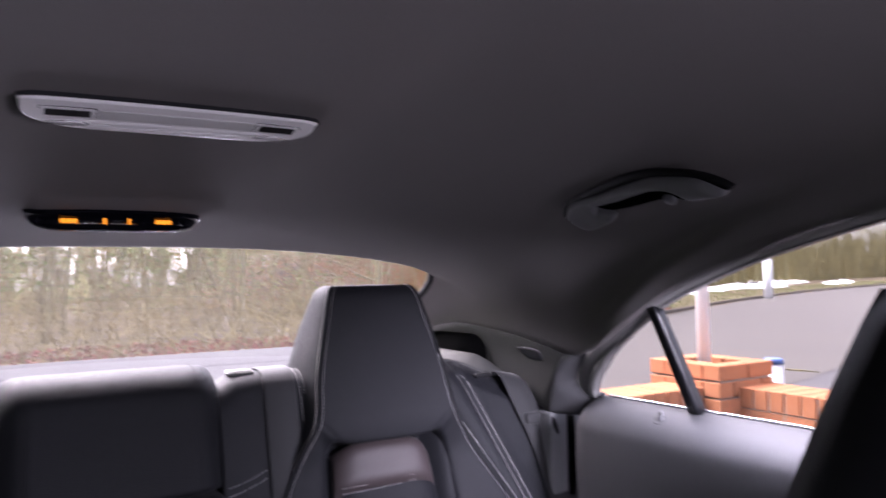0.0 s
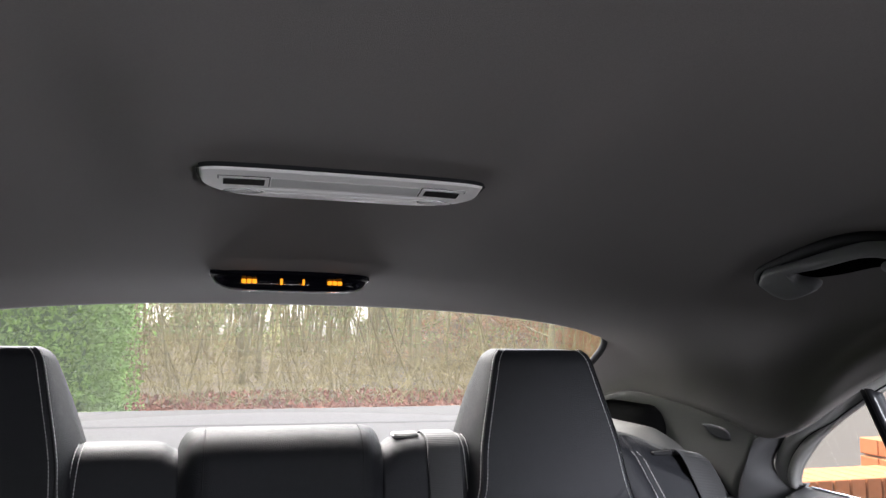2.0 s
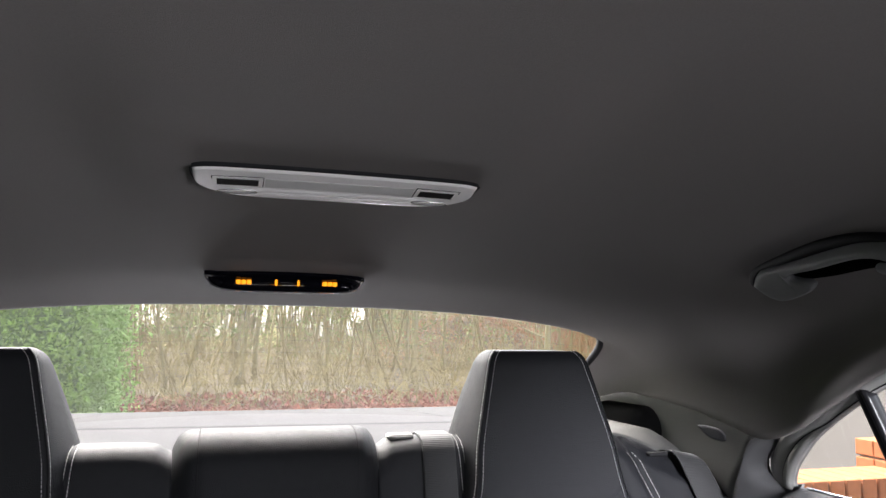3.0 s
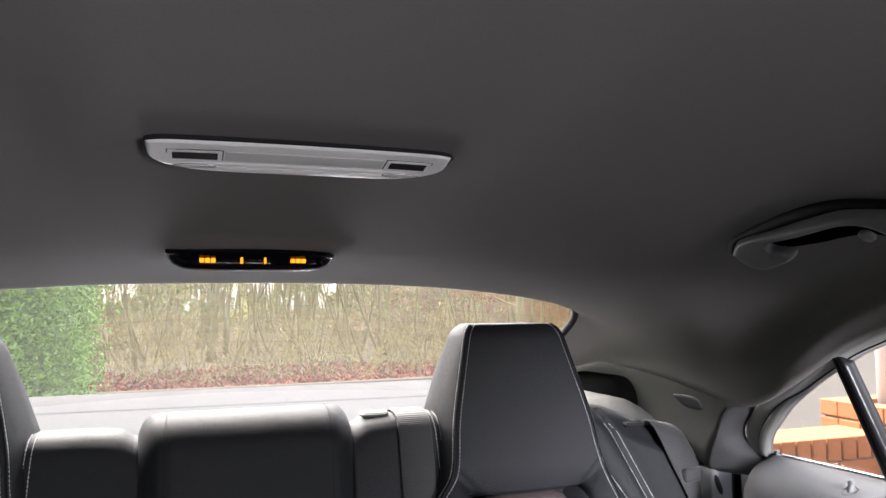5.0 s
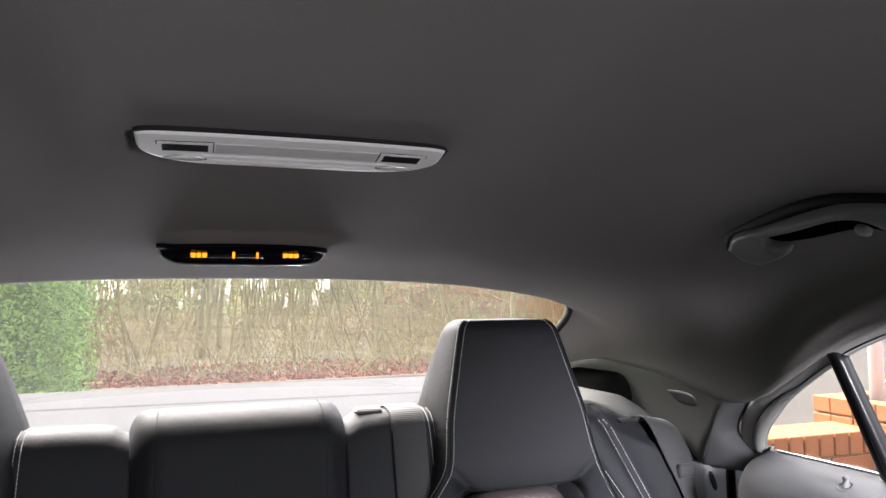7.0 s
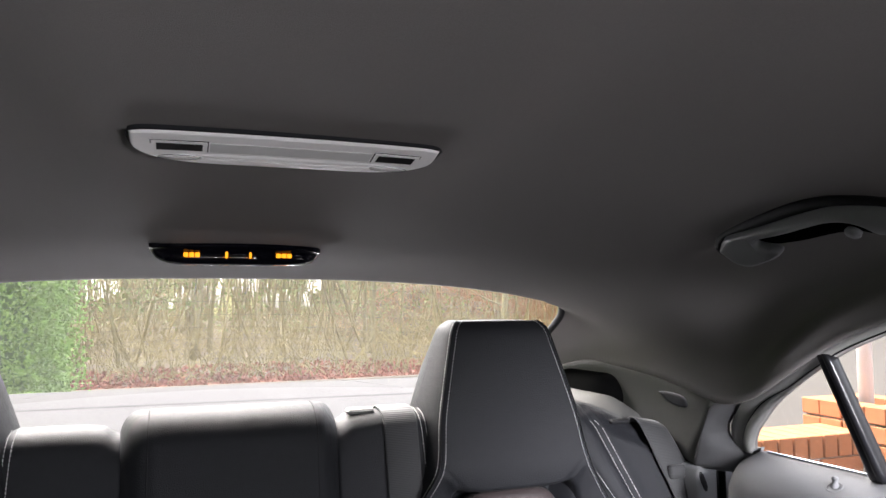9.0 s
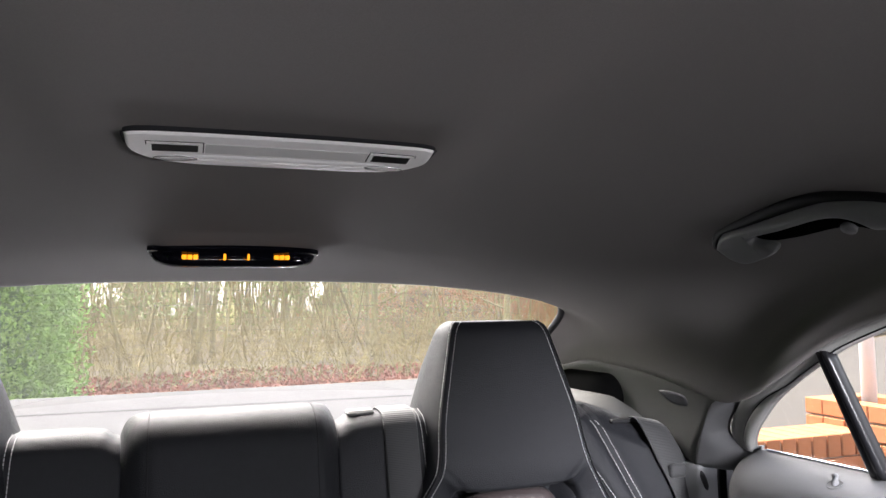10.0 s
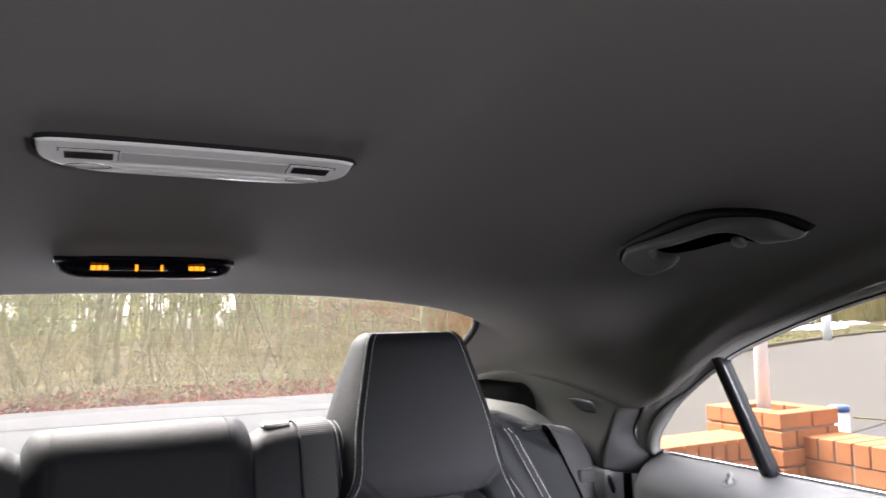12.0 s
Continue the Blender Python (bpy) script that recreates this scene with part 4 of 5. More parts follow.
def grab_handle(sgn):
    """A flat C-shaped handle: its outline (along the car, up the lining) with bevelled edges, a black strip above it
    for its shaded flank.
    """
    h = thing("grab_handle", "dark grey curved plastic grab handle on the headliner", "grab handle", "grab handles", at=(sgn * 0.5, 0.58, 1.22))
    base, face_out = Vector((0.472, 0.0, 1.2005)), Vector((0.722, 0.0, 0.692))
    rise = Vector((-0.692, 0.0, 0.722))

    def at(y, v, d):
        p = base + rise * v - face_out * d
        return Vector((sgn * p.x, y, p.z))

    top = [(0.6645, 0.0056), (0.653, 0.0155), (0.6373, 0.0228), (0.5954, 0.031), (0.5497, 0.0386), (0.5102, 0.0432), (0.4912, 0.0422), (0.4688, 0.0383), (0.4539, 0.0337), (0.4458, 0.0285), (0.4367, 0.0206), (0.4300, 0.0145)]
    under = [(0.4325, 0.0085), (0.4501, 0.0072), (0.467, 0.0067), (0.4756, 0.0092), (0.4824, 0.0176), (0.491, 0.0232), (0.5023, 0.0258), (0.523, 0.0255), (0.5642, 0.0197), (0.5913, 0.0154), (0.6060, 0.0132), (0.6100, 0.0102), (0.6070, 0.0058), (0.5948, 0.0010), (0.5895, -0.0045), (0.5948, -0.0097), (0.6111, -0.0148), (0.6372, -0.0198), (0.6545, -0.0130), (0.6623, -0.0007)]
    top = [(y, v - 0.0042 * (1 - ease(0.58, 0.66, y))) for y, v in top]
    under = [(y, v - 0.0022 * (1 - ease(0.57, 0.60, y))) for y, v in under]
    ring = curve_points(top + under + top[:1], 170)[:-1]
    n = len(ring)
    out = []
    for i in range(n):
        a, b = ring[i - 2], ring[(i + 2) % n]
        t = Vector((b[0] - a[0], b[1] - a[1])).normalized()
        out.append(Vector((-t.y, t.x)))
    if sum(ring[i][0] * ring[(i + 1) % n][1] - ring[(i + 1) % n][0] * ring[i][1] for i in range(n)) > 0:
        out = [-o for o in out]
    bm = bmesh.new()
    loops = []
    for inset, depth in ((0.0012, -0.013), (0.0, -0.010), (0.0, -0.0070), (0.0002, -0.0045), (0.0011, -0.0022), (0.0024, -0.0006)):
        loops.append([bm.verts.new(at(y - o.x * inset, v - o.y * inset, depth)) for (y, v), o in zip(ring, out)])
    for u, v in zip(loops, loops[1:]):
        for i in range(n):
            bm.faces.new((u[i], u[(i + 1) % n], v[(i + 1) % n], v[i]))
    # rounded face: the rim drawn in towards the bar's centre line
    spine = curve_points([(0.606, -0.0100), (0.622, -0.0090), (0.638, -0.0020), (0.642, 0.0060), (0.634, 0.0140), (0.613, 0.0190), (0.595, 0.0215), (0.565, 0.0262), (0.535, 0.0298), (0.508, 0.0318), (0.490, 0.0288), (0.474, 0.0215), (0.458, 0.0165), (0.444, 0.0125)], 160)
    base_ring = [(y - o.x * 0.0024, v - o.y * 0.0024) for (y, v), o in zip(ring, out)]
    near = [min(spine, key=lambda q: (q[0] - y) ** 2 + (q[1] - v) ** 2) for y, v in base_ring]
    last_loop = loops[-1]
    for k in (0.25, 0.5, 0.75, 0.94):
        loop = [bm.verts.new(at(y + (ny - y) * k, v + (nv - v) * k, (0.0004 + 0.0034 * (1 - ease(0.545, 0.60, y))) * (1 - (1 - k) ** 2))) for (y, v), (ny, nv) in zip(base_ring, near)]
        for i in range(n):
            bm.faces.new((last_loop[i], last_loop[(i + 1) % n], loop[(i + 1) % n], loop[i]))
        last_loop = loop
    bm.faces.new(last_loop), bm.faces.new(loops[0])
    bmesh.ops.recalc_face_normals(bm, faces=bm.faces)
    bmesh.ops.triangulate(bm, faces=[f for f in bm.faces if len(f.verts) > 4])
    part("handle_bar", bm, HANDLE, h)
    # black strip along the outer edge, the flank's shade given as colour
    rim = curve_points([(0.672, -0.008), (0.677, 0.004), (0.6635, 0.0197), (0.6384, 0.029), (0.5952, 0.0387), (0.5484, 0.0475), (0.5108, 0.0499), (0.481, 0.0455), (0.4556, 0.0381), (0.4349, 0.026), (0.4225, 0.0130)], 60)
    edge = curve_points([(0.6600, -0.006), (0.6640, 0.005)] + top[1:], 60)
    rows = []
    rim = [(yo, ve + (vo - ve) * 0.8 - 0.0015) for (ye, ve), (yo, vo) in zip(edge, rim)]
    for (ye, ve), (yo, vo) in zip(edge, rim):
        rows.append([at(ye + (yo - ye) * k, ve + (vo - ve) * k, d) for k, d in ((0.0, -0.006), (0.5, -0.0065), (0.85, -0.008), (1.0, -0.010), (1.0, -0.013), (0.2, -0.013))])
    part("flank_shade", grid(rows, close=True, caps=True), RUBBER, h, "black strip standing for the shaded outer flank of the handle")
    # black sheet under the bar, puts the hollow's shade into colour
    inner = curve_points(under[5:12], 30)
    part("hollow_shade", grid([[at(y, v + 0.004, -0.009), at(y, v - 0.004, -0.010), at(y - 0.001, v - 0.012, -0.011), at(y - 0.002, v - 0.021 + 0.008 * k / 29, -0.013), at(y - 0.003, v - 0.022 + 0.008 * k / 29, -0.040)] for k, (y, v) in enumerate(inner)]), VOID, h, "black sheet standing for the shade inside the handle")
    for y, v, deep in ((0.640, 0.002, -0.028), (0.462, 0.020, -0.020)):
        part("pivot", tube([at(y, v, -0.008), at(y, v, -0.014), at(y, v, deep)], [0.006, 0.006, 0.006], 12), RUBBER, h, "dark pivot behind the handle")
    part("coat_hook", tube([at(0.505, 0.008, -0.030), at(0.505, 0.006, -0.018), at(0.505, 0.005, -0.010), at(0.505, 0.0045, -0.008)], [0.005, 0.0055, 0.0072, 0.0062], 16), HANDLE, h)
    return h


grab_handle(1), grab_handle(-1)


# ---- outside ----
kerb_y = smooth_table([(-300, 9.9), (-40, 9.9), (0, 9.9), (5, 10.4), (9.5, 11.7), (15, 14.3), (22.3, 18.0), (30, 21.4), (37.7, 24.3), (60, 31.0), (100, 43.0), (300, 100.0)])


def ground_z(x, y):
    s = y - kerb_y(x)
    if s <= 0:
        return -0.02
    return -0.02 + 0.06 + min(s, 14) * 0.036 - 0.12 * max(0.0, min(s - 17, 40)) + 0.10 * min(1, s / 3) * noise.noise(Vector((x * 0.6, y * 0.6, 0)))


gx = [-300, -150, -80, -50] + [-36 + 1.0 * i for i in range(110)] + [80, 110, 160, 300]
gy = [-200, -80, -30, -10, 0, 3, 6, 8, 9] + [10 + 0.5 * i for i in range(50)] + [36, 40, 46, 54, 64, 80, 110, 160, 300]
ground = part("ground", grid([[Vector((x, y, ground_z(x, y))) for x in gx] for y in gy]), SOIL)
tagged(ground, "leaf-littered woodland ground and banks", "ground", kind="structure")
rx = [-40 + 1.0 * i for i in range(101)]
road = part("road", grid([[Vector((x, kerb_y(x) - 6.1, 0.0)) for x in rx], [Vector((x, kerb_y(x) - 3.5, 0.02)) for x in rx], [Vector((x, kerb_y(x) - 0.05, 0.0)) for x in rx]]), ASPHALT)
tagged(road, "grey asphalt road passing behind the car", "road", kind="structure")
drive = part("pavement", grid([[Vector((x, y, -0.006)) for x in (-9, -3, 0, 4, 12, 34)] for y in (-8, -3, 0, 2, 5, 9.5)]), DRIVE)
tagged(drive, "grey tarmac driveway under the car", "driveway", kind="structure")
kerb = part("kerb", grid([[Vector((x, kerb_y(x) + a, b)) for x in rx] for a, b in ((-0.06, -0.03), (-0.06, 0.09), (-0.04, 0.11), (0.06, 0.11), (0.07, 0.0))]), KERB)
tagged(kerb, "weathered concrete kerb along the road", "kerb", kind="structure")

rng = random.Random(4)


def stem_mesh(bm, p, d, length, r, bend, seg=4):
    """One bent three-sided stem."""
    last = None
    p, d = Vector(p), Vector(d).normalized()
    for k in range(seg + 1):
        u = d.orthogonal().normalized()
        w = d.cross(u)
        rr = r * (1 - 0.8 * k / seg)
        ring = [bm.verts.new(p + (u * math.cos(q) + w * math.sin(q)) * rr) for q in (0.3, 2.4, 4.5)]
        if last:
            for i in range(3):
                bm.faces.new((last[i], last[(i + 1) % 3], ring[(i + 1) % 3], ring[i]))
        last = ring
        p = p + d * length / seg
        d = (d + Vector(bend) / seg).normalized()
    return p


def tree_kind(seed, h, r):
    """A bare winter tree: tapered leaning trunk, limbs, fine twigs."""
    g = random.Random(seed)
    t = thing("tree", "bare winter tree with thin twisting limbs", "tree", "roadside woods", at=(0, 0, 0))
    pts, p = [], Vector((0, 0, -0.2))
    lean = Vector((g.uniform(-0.12, 0.12), g.uniform(-0.1, 0.1), 1))
    for k in range(10):
        pts.append(p.copy())
        p += (lean + Vector((g.uniform(-0.1, 0.1), g.uniform(-0.1, 0.1), 0))) * h / 9
    part("trunk", tube(pts, [r * (1.25 if k == 0 else 1 - 0.085 * k) for k in range(10)], 8, 1.0, (0, 1, 0)), BARK, t)
    limbs, crown = bmesh.new(), bmesh.new()
    for k in range(int(h * 2.2)):
        a = g.uniform(0.12, 0.95)
        q = g.uniform(0, 6.28)
        base = pts[int(a * 9)].lerp(pts[min(9, int(a * 9) + 1)], (a * 9) % 1)
        ln = g.uniform(0.8, 2.2) * (1.1 - 0.5 * a)
        end = stem_mesh(limbs, base, (math.cos(q), math.sin(q), g.uniform(0.3, 1.2)), ln, r * 0.30 * (1.2 - a), (0, 0, g.uniform(-0.2, 0.7)))
        for j in range(7):
            s = base.lerp(end, g.uniform(0.3, 1))
            stem_mesh(crown, s, (g.uniform(-1, 1), g.uniform(-1, 1), g.uniform(-0.2, 1)), g.uniform(0.3, 0.9), 0.010, (g.uniform(-0.4, 0.4), 0, g.uniform(-0.4, 0.4)), 3)
    tagged(part("limbs", limbs, BARK, t), kind="stuff")
    tagged(part("twigs", crown, TWIG, t), kind="stuff")
    return t


kinds = [tree_kind(11 + i, h, r) for i, (h, r) in enumerate(((7.5, 0.055), (6.0, 0.04), (8.0, 0.070), (5.0, 0.032), (6.5, 0.045)))]
spots = []
while len(spots) < 150:
    x = rng.uniform(-14, 46)
    s = 2.6 + 19 * rng.random() ** 1.3
    y = kerb_y(x) + s
    if x > 16 and s < 7:
        continue
    if all((x - a) ** 2 + (y - b) ** 2 > 0.35 for a, b in spots):
        spots.append((x, y))
for i, (x, y) in enumerate(spots):
    m = pose(x, y, ground_z(x, y), rng.uniform(-5, 5), rng.uniform(-6, 6), rng.uniform(0, 360))
    if i < len(kinds):
        kinds[i].matrix_basis = m
    else:
        copy_thing(rng.choice(kinds), m)

# tangled undergrowth, ivy and the hedge
bm = bmesh.new()
for i in range(24000):
    x = rng.uniform(-14, 40)
    s = 0.5 + 22 * rng.random() ** 1.5
    if x > 16 and s < 7:
        s += 7
    y = kerb_y(x) + s
    stem_mesh(bm, (x, y, ground_z(x, y) - 0.03), (rng.uniform(-1, 1), rng.uniform(-0.6, 0.6), rng.uniform(0.4, 2.2)), rng.uniform(0.4, 1.7) if s < 7 else rng.uniform(0.3, 1.0), rng.uniform(0.003, 0.010), (rng.uniform(-1.4, 1.4), 0, rng.uniform(-2.6, 0.2)), 5)
for i in range(7000):
    x = rng.uniform(14, 130)
    y = kerb_y(x) + 6.5 + 10 * rng.random() ** 1.3
    stem_mesh(bm, (x, y, ground_z(x, y) - 0.05), (rng.uniform(-1, 1), rng.uniform(-0.6, 0.6), rng.uniform(0.5, 2)), rng.uniform(0.8, 2.8), rng.uniform(0.015, 0.04), (rng.uniform(-1, 1), 0, rng.uniform(-0.9, 0.3)), 3)
for i in range(260):
    x = rng.uniform(-10, 16)
    s = 2.0 + 9 * rng.random()
    y = kerb_y(x) + s
    lean = rng.choice((-1, 1)) * rng.uniform(0.1, 0.6)
    stem_mesh(bm, (x, y, ground_z(x, y) - 0.05), (lean, rng.uniform(-0.2, 0.2), 1.4), rng.uniform(2.2, 5.0), rng.uniform(0.014, 0.036), (-lean * rng.uniform(0.2, 2.2), 0, rng.uniform(-0.3, 0.4)), 7)
tagged(part("undergrowth", bm, TWIG), "tangled dry brambles and saplings under the trees", "undergrowth", kind="stuff")
bm = bmesh.new()
for i in range(900):
    x = rng.uniform(-14, 60)
    s = 10 + 26 * rng.random()
    y = kerb_y(x) + s
    stem_mesh(bm, (x, y, ground_z(x, y) - 0.1), (rng.uniform(-0.15, 0.15), 0, 1), rng.uniform(3, 8), rng.uniform(0.025, 0.08), (rng.uniform(-0.2, 0.2), 0, 0), 3)
for i in range(2600):
    x = rng.uniform(34, 135)
    y = kerb_y(x) + 6 + 26 * rng.random() ** 1.4
    stem_mesh(bm, (x, y, ground_z(x, y) - 0.1), (rng.uniform(-0.3, 0.3), 0, 1), rng.uniform(2, 8), rng.uniform(0.04, 0.13), (rng.uniform(-0.3, 0.3), 0, 0), 3)
tagged(part("far_woods", bm, BARK), "dense thin trunks deep in the wood", "woods", kind="stuff")


def gap(x, z):
    """True where the crowns leave the sky open."""
    return noise.noise(Vector((x * 0.45, z * 0.9, 1.7))) > 0.06


crowns = bmesh.new()
while len(crowns.faces) < 34000:
    x, z = rng.uniform(-14, 44), 0.6 + 7.5 * rng.random()
    if gap(x, z):
        continue
    y = kerb_y(x) + (8 if x > 16 else 5) + 15 * rng.random()
    stem_mesh(crowns, (x, y, ground_z(x, y) + z), (rng.uniform(-1, 1), rng.uniform(-0.6, 0.6), rng.uniform(-0.2, 1.6)), rng.uniform(0.4, 1.5), rng.uniform(0.008, 0.026), (rng.uniform(-0.8, 0.8), 0, rng.uniform(-0.6, 0.6)), 3)
tagged(part("branch_tangle", crowns, TWIG), "tangle of fine branches filling the wood", "branches", kind="stuff")


# the far side of the wood: a ragged thicket with open sky between
far = bmesh.new()
corner = {}


def far_corner(i, k):
    if (i, k) not in corner:
        x, z = -24 + 0.14 * i, -2.0 + 0.14 * k
        n = noise.noise(Vector((x * 0.25, z * 0.25, 4.0)))
        y = kerb_y(x) + 24 + 3.0 * n + 0.5 * noise.noise(Vector((x * 2.1, z * 0.6, 2.0)))
        j = 0.06 * noise.noise(Vector((x * 9, z * 9, 1.0)))
        corner[(i, k)] = far.verts.new((x + j, y, ground_z(x, kerb_y(x) + 18) + z + j))
    return corner[(i, k)]


for i in range(560):
    for k in range(86):
        x, z = -24 + 0.14 * i, -2.0 + 0.14 * k
        hole = noise.noise(Vector((x * 0.42, z * 0.75, 3.1))) + 0.35 * noise.noise(Vector((x * 1.7, z * 1.1, 6.3))) + 0.25 * noise.noise(Vector((x * 5.5, z * 1.6, 2.3))) + 0.03 * max(0, z - 4)
        if z > 0.45 and hole > 0.05 - 0.10 * min(1.0, z - 0.45):
            continue
        far.faces.new((far_corner(i, k), far_corner(i + 1, k), far_corner(i + 1, k + 1), far_corner(i, k + 1)))
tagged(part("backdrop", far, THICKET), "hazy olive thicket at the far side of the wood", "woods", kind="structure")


def leaf_cloud(bm, centres, size, g):
    """Folded leaves, two faces each."""
    for c in centres:
        a, b = Vector((g.gauss(0, 1), g.gauss(0, 1), g.gauss(0, 1))).normalized(), Vector((g.gauss(0, 1), g.gauss(0, 1), g.gauss(0, 1))).normalized()
        n = a.cross(b).normalized()
        s = size * g.uniform(0.6, 1.3)
        c = Vector(c)
        v = [bm.verts.new(c - a * s), bm.verts.new(c + n.cross(a) * s * 0.45 + n * s * 0.2), bm.verts.new(c + a * s), bm.verts.new(c - n.cross(a) * s * 0.45 + n * s * 0.2)]
        bm.faces.new((v[0], v[1], v[2])), bm.faces.new((v[0], v[2], v[3]))


bm = bmesh.new()
for k in range(300):
    x = rng.uniform(-12, 30)
    s = 2.5 + 14 * rng.random()
    if x > 16 and s < 7:
        continue
    y = kerb_y(x) + s
    r = rng.uniform(0.3, 0.9)
    z0 = ground_z(x, y) + rng.uniform(0.0, 2.2)
    leaf_cloud(bm, [(x + rng.gauss(0, r), y + rng.gauss(0, r), z0 + abs(rng.gauss(0, r * 0.6))) for i in range(110)], 0.042, rng)
loose = []
while len(loose) < 16000:
    x, z = rng.uniform(-12, 30), 0.8 + 5.5 * rng.random()
    if gap(x, z) or noise.noise(Vector((x * 0.35, z * 0.6, 8.1))) < -0.05:
        continue
    y = kerb_y(x) + (8 if x > 16 else 5) + 13 * rng.random()
    loose.append((x, y, ground_z(x, y) + z))
leaf_cloud(bm, loose, 0.055, rng)
litter = bmesh.new()
leaf_cloud(litter, [(x, kerb_y(x) + t, ground_z(x, kerb_y(x) + t) + 0.02 + 0.05 * rng.random()) for x, t in ((rng.uniform(-8, 16), 0.15 + 2.0 * rng.random() ** 1.5) for i in range(12000))], 0.055, rng)
tagged(part("fallen_leaves", litter, RUST, None, "", False), "drift of red-brown fallen leaves along the kerb", "fallen leaves", kind="stuff")
dead = bmesh.new()
for k in range(260):
    x = rng.uniform(-6, 40)
    s = 4.0 + 14 * rng.random()
    if x > 16 and s < 7:
        continue
    if rng.random() > 0.35 + 0.05 * x:
        continue
    y = kerb_y(x) + s
    r = rng.uniform(0.4, 1.1)
    z0 = ground_z(x, y) + rng.uniform(0.0, 3.0)
    leaf_cloud(dead, [(x + rng.gauss(0, r), y + rng.gauss(0, r), z0 + rng.gauss(0, r * 0.7)) for i in range(90)], 0.045, rng)
tagged(part("dead_leaves", dead, DRY_LEAF, None, "", False), "withered tan leaves still on the branches", "dead leaves", kind="stuff")
tagged(part("ivy", bm, IVY, None, "", False), "yellow-green ivy and bramble leaves in the wood", "ivy", kind="stuff")

hedge = thing("hedge", "dense bright green clipped laurel hedge", "hedge", at=(-4.5, 7.9, 0))
HX0, HX1, HY0, HY1, HZ = -9.0, -1.18, 7.4, 8.6, 3.0
# the core's darker green puts the hedge's inner shade into colour
bm = box(HX0, HY0 + 0.15, 0, HX1 - 0.15, HY1 - 0.15, HZ - 0.15, 0.2, 3)
bmesh.ops.subdivide_edges(bm, edges=bm.edges, cuts=5, use_grid_fill=True)
for v in bm.verts:
    v.co += Vector((noise.noise(v.co * 1.3), noise.noise(v.co * 1.3 + Vector((5, 0, 0))), noise.noise(v.co * 1.3 + Vector((0, 9, 0))))) * 0.16
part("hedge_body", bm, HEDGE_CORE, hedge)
# added unseen hedge arm beside the car, keeps light off its left windows
part("hedge_light_block", box(-2.5, -3.0, 0, -1.55, 3.2, HZ + 1.4, 0.15, 3), HEDGE_CORE, hedge)
pts = []
for i in range(60000):
    f = rng.random()
    if f < 0.62:
        p = (HX1 - 5.5 * rng.random() ** 1.0, HY0 + rng.gauss(0, 0.10), rng.uniform(0, HZ))
    elif f < 0.85:
        p = (HX1 + rng.gauss(-0.02, 0.11), rng.uniform(HY0, HY1), rng.uniform(0, HZ))
    else:
        p = (rng.uniform(HX0, HX1), rng.uniform(HY0, HY1), HZ + rng.gauss(0, 0.08))
    w = 0.14 * noise.noise(Vector(p) * 1.1)
    pts.append((p[0] + w, p[1] - w, p[2]))
# leaves over the unseen arm
for i in range(9000):
    p = (-1.50 + rng.gauss(0, 0.07), rng.uniform(-3.0, 3.2), rng.uniform(0, HZ + 1.5))
    w = 0.14 * noise.noise(Vector(p) * 1.1)
    pts.append((p[0] + w, p[1], p[2]))
bm = bmesh.new()
leaf_cloud(bm, pts, 0.031, rng)
tagged(part("hedge_leaves", bm, LEAF, hedge, "glossy green leaves", False), kind="stuff")

# a dark heap of brush and a rusty thicket beyond the kerb
heap = thing("brush_heap", "dark heap of earth and rusty cut brambles", "brush heap", at=(6.4, kerb_y(6.4) + 8.0, 0.3))
hx, hy = 6.4, kerb_y(6.4) + 8.0
rows = []
for r in (1.0, 0.9, 0.75, 0.55, 0.35, 0.12):
    row = []
    for j in range(48):
        q = 2 * math.pi * j / 48
        n = noise.noise(Vector((math.cos(q) * 1.7, math.sin(q) * 1.7, r * 2.0)))
        x, y = hx + 2.9 * r * (1 + 0.25 * n) * math.cos(q), hy + 1.9 * r * (1 + 0.25 * n) * math.sin(q)
        row.append(Vector((x, y, ground_z(x, y) - 0.08 + 1.15 * (1 - r * r) ** 0.8 * (1 + 0.35 * n))))
    rows.append(row)
part("earth", grid(rows, close=True, caps=True), SOIL, heap)
bm = bmesh.new()
for i in range(1500):
    q, r = rng.uniform(0, 6.28), math.sqrt(rng.random())
    x, y = hx + 2.8 * r * math.cos(q), hy + 1.8 * r * math.sin(q)
    stem_mesh(bm, (x, y, ground_z(x, y) + 1.05 * (1 - r * r) ** 0.8), (rng.uniform(-1, 1), rng.uniform(-0.8, 0.4), rng.uniform(0.0, 1.2)), rng.uniform(0.3, 1.0), rng.uniform(0.004, 0.011), (rng.uniform(-1, 1), 0, rng.uniform(-1.8, 0)), 4)
tagged(part("cut_stems", bm, BRAMBLE, heap, "rusty cut stems"), kind="stuff")
bm = bmesh.new()
for i in range(5200):
    x = rng.uniform(7.0, 19)
    y = kerb_y(x) + (3.0 if x < 16 else 7.0) + 11 * rng.random()
    stem_mesh(bm, (x, y, ground_z(x, y) - 0.05), (rng.uniform(-0.5, 0.5), rng.uniform(-0.3, 0.3), rng.uniform(0.8, 2.2)), rng.uniform(0.8, 2.6), rng.uniform(0.005, 0.014), (rng.uniform(-0.7, 0.7), 0, rng.uniform(-0.8, 0.3)), 4)
tagged(part("rusty_thicket", bm, BRAMBLE), "thicket of rusty orange winter stems", "undergrowth", kind="stuff")

